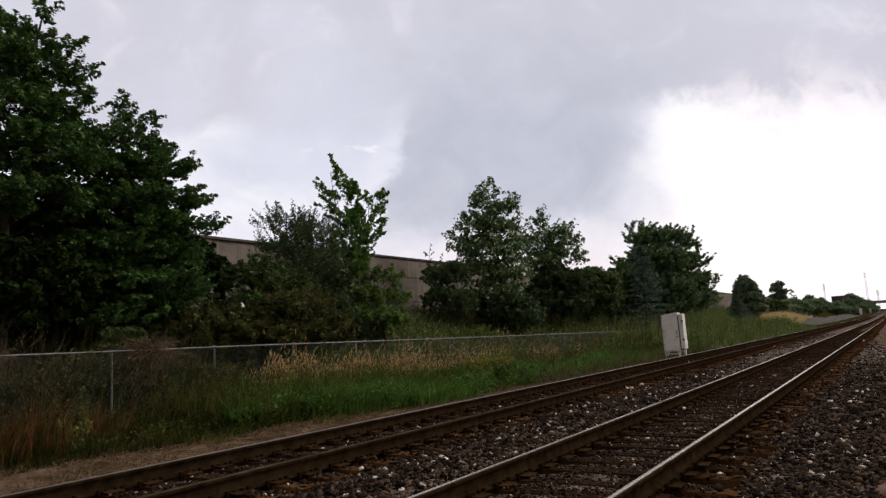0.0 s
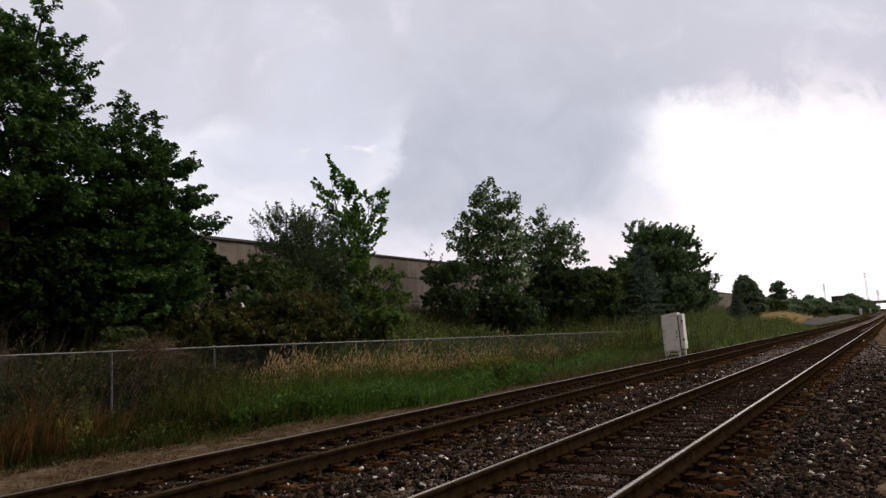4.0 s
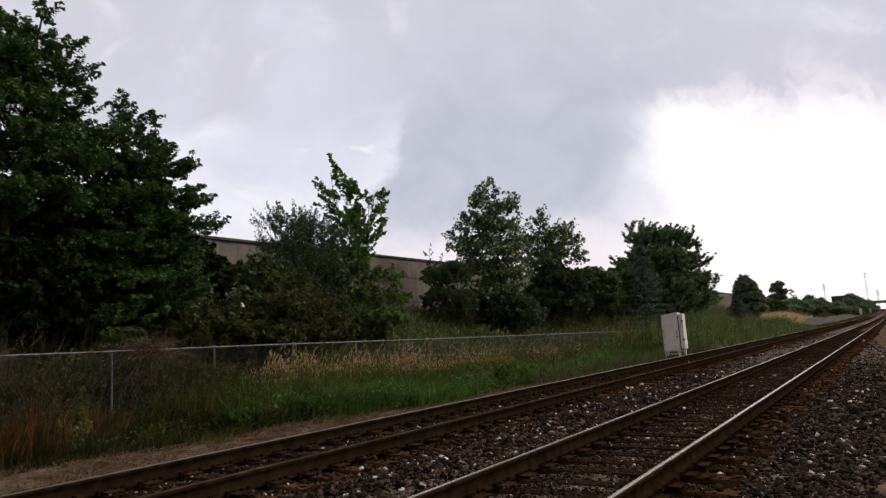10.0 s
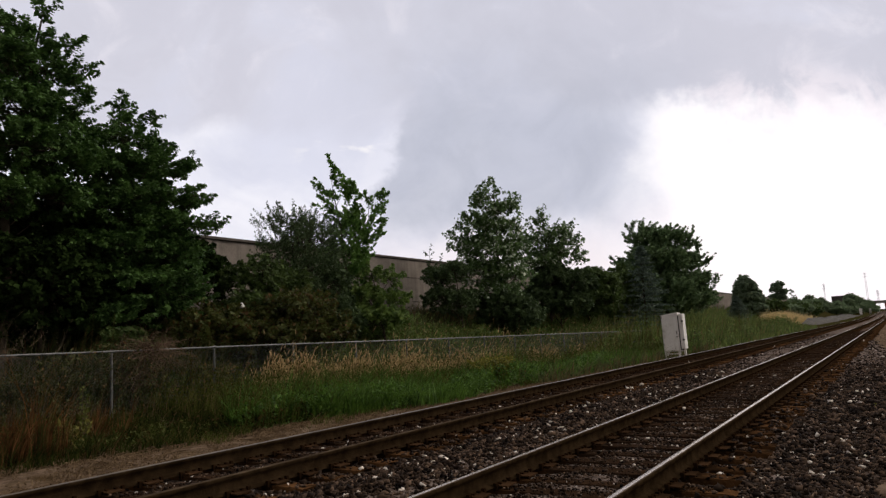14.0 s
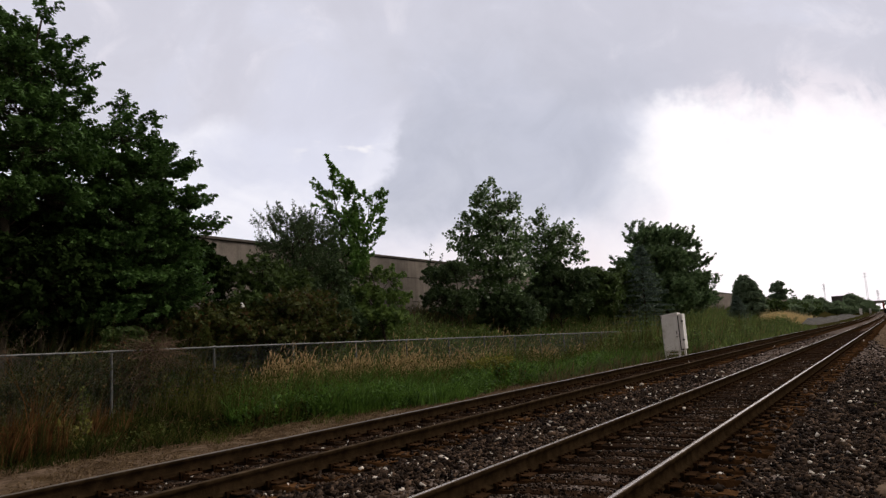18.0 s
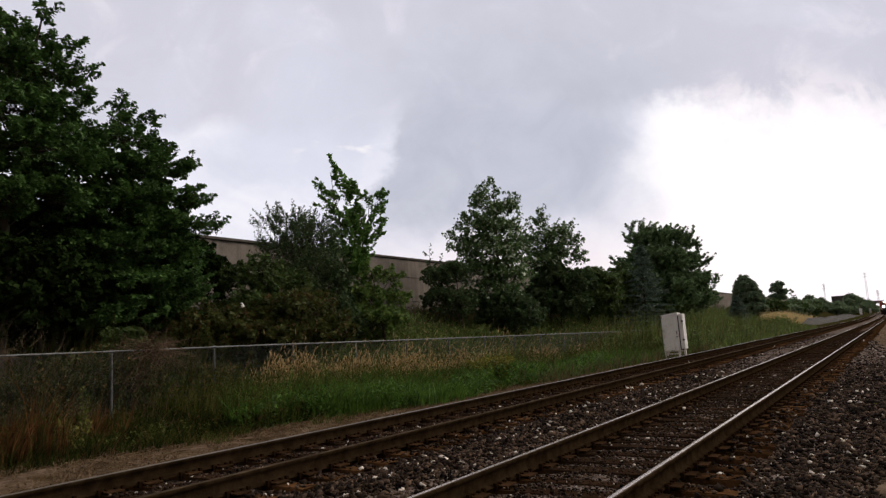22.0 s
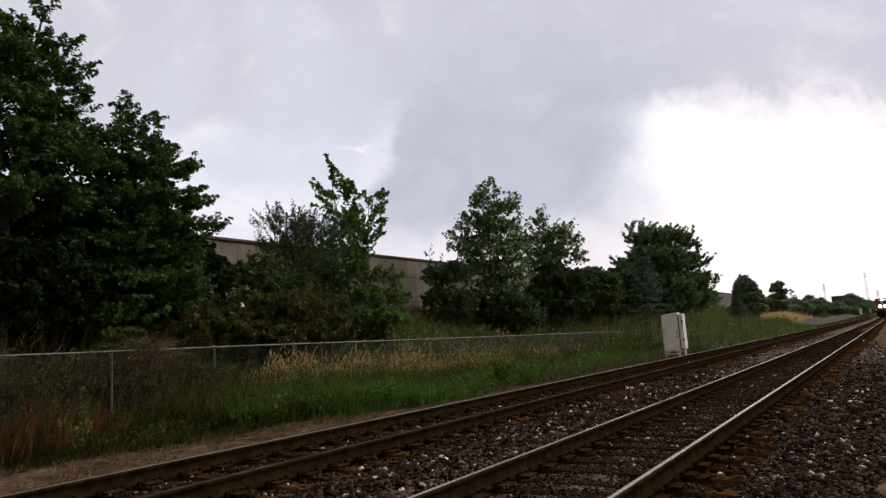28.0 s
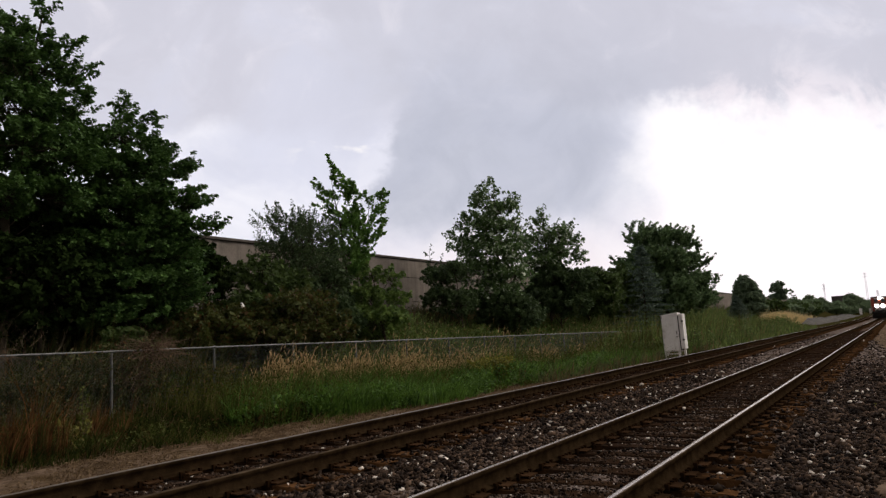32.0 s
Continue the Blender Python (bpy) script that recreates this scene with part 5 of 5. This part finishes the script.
def bare_shrub(x, y, h, seed):
    """Crooked dead stems that fork as they rise."""
    rng = np.random.default_rng(seed)
    bm = bmesh.new()

    def grow(p, d, ln, r, depth):
        for k in range(3):
            q = p + d * (ln / 3)
            tube(bm, p, q, r, r * 0.82, 4)
            p, r = q, r * 0.82
            d = (d + Vector((rng.normal() * 0.22, rng.normal() * 0.22, rng.normal() * 0.12 + 0.05))).normalized()
            if depth and k:
                side = (d + Vector((rng.normal() * 0.6, rng.normal() * 0.6, 0.1))).normalized()
                grow(p, side, ln * 0.6, r * 0.7, depth - 1)
        if depth:
            grow(p, d, ln * 0.6, r * 0.8, depth - 1)

    for i in range(6):
        a = i * 1.05 + rng.uniform(-0.3, 0.3)
        grow(Vector((math.cos(a) * 0.15, math.sin(a) * 0.15, 0)), Vector((math.cos(a) * 0.35, math.sin(a) * 0.35, 1)).normalized(), h * rng.uniform(0.35, 0.5), 0.017, 2)
    t = part("bare_shrub", bm, M_TWIG)
    t.matrix_basis = pose(x, y, float(ground_z(x, y)) - 0.05)
    tagged(t, "leafless crooked brown shrub behind the fence", "shrub")


tree("sapling", "thin leafy sapling against the concrete wall", "tree", -26.3, 38.2, [(0, 4.1, 0.3, 0.6), (0.1, 3.2, 0.4, 0.7), (0, 2.2, 0.5, 0.8)], L_DARK, 3.0, 12, 0.14, 0.6, 0.1, 0.03, 71, rise=0.8, level=0.3, narrow=0.25)
tree("sapling", "small leafy sapling against the concrete wall", "tree", -26.4, 39.8, [(0, 3.7, 0.25, 0.5), (0.1, 2.9, 0.35, 0.7), (0, 1.8, 0.5, 0.8)], L_DARK, 3.0, 12, 0.14, 0.6, 0.1, 0.03, 72, rise=0.8, level=0.3, narrow=0.25)
bare_shrub(-18.6, 8.5, 3.4, 73)


def build_rock():
    bm = bmesh.new()
    bmesh.ops.create_icosphere(bm, subdivisions=2, radius=0.058)
    for v in bm.verts:
        taper = 1.0 - 14.0 * v.co.z
        v.co = Vector((v.co.x * taper, v.co.y * 1.4 * taper, v.co.z * 1.9)) * (1 + 0.5 * noise.noise(v.co * 14))
    t = part("plastic_bag", bm, M_WHITE)
    t.matrix_basis = pose(-18.9, 15.81, 2.96)
    tagged(t, "crumpled white plastic bag caught in the shrub", "bag")


build_rock()


# ---- far things along the line ----
M_FARWOOD = mat("far_roof", (0.07, 0.06, 0.06), (0.10, 0.09, 0.085), 0.2, 0.9, bscale=3)
M_STEEL = mat("tower_steel", (0.62, 0.61, 0.63), (0.72, 0.71, 0.73), 1.0, 0.6, metal=0.2, bscale=5)
M_GREY = mat("grey_gravel", (0.08, 0.075, 0.074), (0.20, 0.19, 0.185), 1.3, 0.95, bump=1.0, bscale=4)


def build_tower(x, y, h, w, arms, seed):
    t = thing("transmission_tower", "slim grey lattice power pylon on the horizon", "pylon", pose(x, y, float(ground_z(x, y)), 0, 0, 12 * seed), "pylons")
    z = 0.0
    bm, n = bmesh.new(), 9
    ring = lambda k: w * (1 - k / n) ** 1.25 + 0.5
    for k in range(n):
        a, b = ring(k), ring(k + 1)
        z0, z1 = h * k / n, h * (k + 1) / n
        for sx, sy in ((1, 1), (1, -1), (-1, -1), (-1, 1)):
            tube(bm, (sx * a, sy * a, z0), (sx * b, sy * b, z1), 0.11, 0.09, 4)
            tx, ty = -sy, sx
            tube(bm, (sx * a, sy * a, z0), (tx * b, ty * b, z1), 0.05, 0.05, 3)
    part("mast", bm, M_STEEL, t)
    for hz, ln in arms:
        part("crossarm", tubes(((-ln, 0, h * hz), (ln, 0, h * hz), 0.12, 0.12), ((-ln, 0, h * hz), (0, 0, h * hz + 2.2), 0.08, 0.08), ((ln, 0, h * hz), (0, 0, h * hz + 2.2), 0.08, 0.08), sides=4), M_STEEL, t)


def build_far():
    build_tower(-31, 1100, 50, 0.8, ((0.95, 2.2), (0.86, 3.0)), 1)
    build_tower(-82, 1100, 39, 0.6, ((0.93, 2.5), (0.80, 3)), 2)
    build_tower(-19.0, 1100, 27, 0.7, ((0.92, 2.5), (0.8, 3)), 3)
    # wooded edge of the far line
    rng = np.random.default_rng(80)
    for i in range(16):
        y = 235 + i * 16 + rng.uniform(-4, 4)
        x = -26.5 + 0.062 * (y - 240) + rng.uniform(-2, 2)
        s = rng.uniform(0.8, 1.05) * (1.55 if i in (9, 10, 12) else 1.3 if i > 7 else 0.95) * (0.62 if i < 3 else 1.0)
        crown = [(0.0, 4.6 * s, 1.5 * s, 1.6 * s), (0, 2.2, 3.4, 1.6)]
        for k in range(8):
            off = rng.uniform(-4.2, 4.2) * s
            crown.append((off, (5.2 - 0.75 * abs(off) / s) * s * rng.uniform(0.5, 1.0), rng.uniform(0.8, 1.6) * s, rng.uniform(0.8, 1.3) * s))
        tree("broadleaf_tree", "green tree in the far row along the line, haze put into its colour", "tree", x, y,
             crown, L_FAR_HAZED, 1.0, 26, 0.36, 1.5, 0.45, 0.2, 100 + i, sway=0, group="far tree row", deep=0.6)
    b = thing("warehouse", "low dark flat-roofed building beyond the trees", "building", pose(-35, 600, float(ground_z(-35, 600))))
    part("wall", box(bmesh.new(), -5, 5, -10, 10, 0, 9.6, 0.1), M_FARWOOD, b)
    part("roof", boxes((-5.3, 5.3, -10.4, 10.4, 9.6, 9.9)), M_FARWOOD, b)
    # road bridge over the line
    yb = 700.0
    zb = float(ground_z(-15, yb))
    br = thing("road_bridge", "concrete road bridge crossing over the railway line", "bridge", pose(float(bend(yb)), yb, zb))
    part("deck", boxes((-60, 60, -6, 6, 6.4, 7.7)), M_COPE, br)
    part("parapet", boxes((-60, 60, -6.4, -6.05, 6.9, 8.7)), M_CONC, br)
    for x in (-32, 20):
        part("pier", boxes((x - 0.9, x + 0.9, -5, 5, -1, 6.4), bev=0.1), M_CONC, br)
    part("abutment", boxes((-62, -44, -5.8, 5.8, -1, 6.4)), M_CONC, br)
    # pale cabinets and a gravel bank down the line
    for x, y, h in ((-12.4, 330, 2.6), (-11.0, 400, 2.6), (-9.4, 500, 3.2)):
        xx = x
        c = thing("trackside_cabinet", "small pale trackside cabinet in the distance", "cabinet", pose(xx, y, float(ground_z(xx, y))), "far cabinets")
        part("body", box(bmesh.new(), -0.5, 0.5, -0.5, 0.5, 0.25, h, 0.05), M_WHITE, c)
        part("plinth", boxes((-0.5, 0.5, -0.5, 0.5, -0.3, 0.25)), M_CONC, c)
        part("lid", box(bmesh.new(), -0.46, 0.46, -0.46, 0.46, h, h + 0.08, 0.02), M_WHITE, c)
    ys = np.linspace(126, 330, 60)
    cr = np.linspace(-1, 1, 9)
    gx, gy = np.meshgrid(cr, ys)
    xx = -13.4 + gx * 1.9 + bend(gy)
    zz = ground_z(xx, gy) - 0.1 + 1.35 * (1 - gx ** 2) * (0.85 + 0.09 * np.sin(gy * 0.17) + 0.05 * np.sin(gy * 0.83 + gx * 3)) * smooth01((gy - 126) / 12) * smooth01((330 - gy) / 90)
    a = (np.arange(59)[:, None] * 9 + np.arange(8)[None, :]).ravel()
    me = mesh_np("gravel_bank", np.stack([xx, gy, zz], -1).reshape(-1, 3), np.stack([a, a + 1, a + 10, a + 9], -1), True)
    tagged(part("gravel_bank", me, M_GREY), "low bank of pale grey gravel beside the track", "gravel bank", kind="structure")


build_far()


# ---- the approaching train ----
M_RED = mat("loco_red", (0.22, 0.035, 0.018), (0.30, 0.05, 0.026), 0.8, 0.5, bscale=12)
M_BLACK = mat("loco_black", (0.012, 0.011, 0.011), (0.024, 0.021, 0.02), 1.0, 0.75, bscale=14)
M_CABW = mat("loco_white", (0.65, 0.63, 0.62), (0.75, 0.73, 0.72), 0.8, 0.5, bscale=12)
M_PANE = mat("loco_glass", (0.02, 0.022, 0.025), (0.03, 0.032, 0.035), 1.0, 0.15, bscale=5)
M_HEAD = lamp_mat("headlight", (1.0, 0.93, 0.84), 90.0)
M_DITCH = lamp_mat("ditch_light", (1.0, 0.93, 0.84), 110.0)


def lens(r):
    bm = bmesh.new()
    bmesh.ops.create_uvsphere(bm, u_segments=14, v_segments=8, radius=r, matrix=Matrix.Diagonal((1, 0.45, 1, 1)))
    return bm


def build_train():
    """A diesel locomotive, nose towards -y, its foot at the rail tops."""
    t = thing("locomotive", "red and black diesel locomotive with lit headlights", "locomotive")
    part("frame", box(bmesh.new(), -1.45, 1.45, 0.3, 21.7, 1.05, 1.55, 0.05), M_BLACK, t)
    part("pilot", boxes((-1.4, 1.4, 0.0, 0.35, 0.15, 1.3), (-1.0, 1.0, -0.25, 0.1, 0.15, 0.7), bev=0.05), M_BLACK, t)
    part("coupler", boxes((-0.16, 0.16, -0.65, 0.1, 0.72, 1.02), bev=0.05), M_SPIKE, t)
    nose = bmesh.new()
    box(nose, -0.95, 0.95, 0.9, 2.9, 1.55, 3.2, 0.12)
    for v in nose.verts:
        if v.co.y < 1.3 and v.co.z > 2.6:
            v.co.y += 0.35
    part("nose", nose, M_BLACK, t)
    cab = part("cab", box(bmesh.new(), -1.52, 1.52, 2.8, 5.6, 1.55, 4.35, 0.14), M_RED, t)
    part("cab_roof", box(bmesh.new(), -1.5, 1.5, 2.7, 5.7, 4.36, 4.55, 0.08), M_BLACK, t)
    for x in (-0.98, 0.28):
        part("windscreen", box(bmesh.new(), x, x + 0.7, 2.77, 2.795, 3.35, 4.0, 0.01), M_PANE, cab)
    for x0 in (-1.55, 1.525):
        part("side_window", box(bmesh.new(), x0, x0 + 0.025, 3.5, 4.9, 3.2, 3.95, 0.005), M_PANE, cab)
    for x in (-0.9, 0.45):
        part("number_board", boxes((x, x + 0.45, 2.70, 2.79, 4.06, 4.26)), M_CABW, cab)
    hood = part("hood", box(bmesh.new(), -0.92, 0.92, 5.6, 20.6, 1.55, 4.2, 0.1), M_BLACK, t)
    part("stripe", boxes((-0.925, 0.925, 6.2, 9.0, 1.9, 3.9)), M_CABW, hood)
    part("radiator", box(bmesh.new(), -1.4, 1.4, 17.0, 20.2, 3.3, 4.4, 0.1), M_BLACK, hood)
    part("fuel_tank", box(bmesh.new(), -1.3, 1.3, 8.0, 14.0, 0.35, 1.05, 0.15), M_BLACK, t)
    for y in (3.6, 18.2):
        truck = part("truck", boxes((-1.2, -1.0, y - 2.3, y + 2.3, 0.45, 0.95), (1.0, 1.2, y - 2.3, y + 2.3, 0.45, 0.95), (-1.1, 1.1, y - 0.4, y + 0.4, 0.5, 0.95), bev=0.04), M_BLACK, t)
        for dy in (-1.7, 0.0, 1.7):
            for x in (-0.76, 0.76):
                part("wheel", tubes(((x - 0.065, y + dy, 0.51), (x + 0.065, y + dy, 0.51), 0.51, 0.51), sides=20), M_SPIKE, truck)
    for x in (-1.38, 1.38):
        part("handrail", tubes(((x, 0.5, 1.55), (x, 0.5, 2.6), 0.025, 0.025), ((x, 0.5, 2.6), (x, 2.8, 2.6), 0.025, 0.025), sides=6), M_CABW, t)
    part("walkway_rail", tubes(((-1.38, 0.4, 2.5), (1.38, 0.4, 2.5), 0.025, 0.025), sides=6), M_CABW, t)
    part("snowplow", boxes((-1.45, 1.45, -0.12, 0.02, 0.12, 0.75), bev=0.03), M_BLACK, t)
    part("headlight_housing", box(bmesh.new(), -0.3, 0.3, 2.55, 2.82, 4.0, 4.36, 0.05), M_BLACK, t)
    part("headlight", lens(0.26), M_HEAD, t, "lit cab headlight", pose(0, 2.52, 4.18))
    for x in (-0.52, 0.52):
        part("nose_light", lens(0.32), M_DITCH, t, "glaring lit nose light", pose(x, 0.92, 2.62))
    return t


train = build_train()


def motions():
    rows = []
    for i in range(0, 33):
        s = float(i)
        y = 163.0 + 8.8 * (32.0 - s) + 7.2 * float(soft_ramp(22.0 - s, 0.0, 1.0))
        dx, dz = (float(bend(y + 10)) - float(bend(y))) / 10, (float(rise(y + 10)) - float(rise(y))) / 10
        rows.append((s, pose(-2.7455 + float(bend(y)), y, 0.18 + float(rise(y)), math.degrees(math.atan(dz)), 0, -math.degrees(math.atan(dx)))))
    walk(train, rows)
    walk(cloud_layer, [(0.0, pose(0, 0, 0, 0, 0, HEADING - 0.25)), (16.0, pose(0, 0, 0, 0, 0, HEADING + 0.2)), (32.0, pose(0, 0, 0, 0, 0, HEADING + 0.65))])
    for crown, amp, seed in SWAYING:
        rng = random.Random(seed)
        ph = [rng.uniform(0, 6.28) for _ in range(4)]
        rows = []
        for i in range(0, 33):
            s = float(i)
            a = amp * (0.5 * math.sin(s * 0.55 + ph[0]) + 0.5 * math.sin(s * 1.63 + ph[1]))
            b = amp * (0.5 * math.sin(s * 0.47 + ph[2]) + 0.4 * math.sin(s * 1.9 + ph[3]))
            rows.append((s, pose(0, 0, 0, a, b * 0.6, 0)))
        walk(crown, rows)


motions()
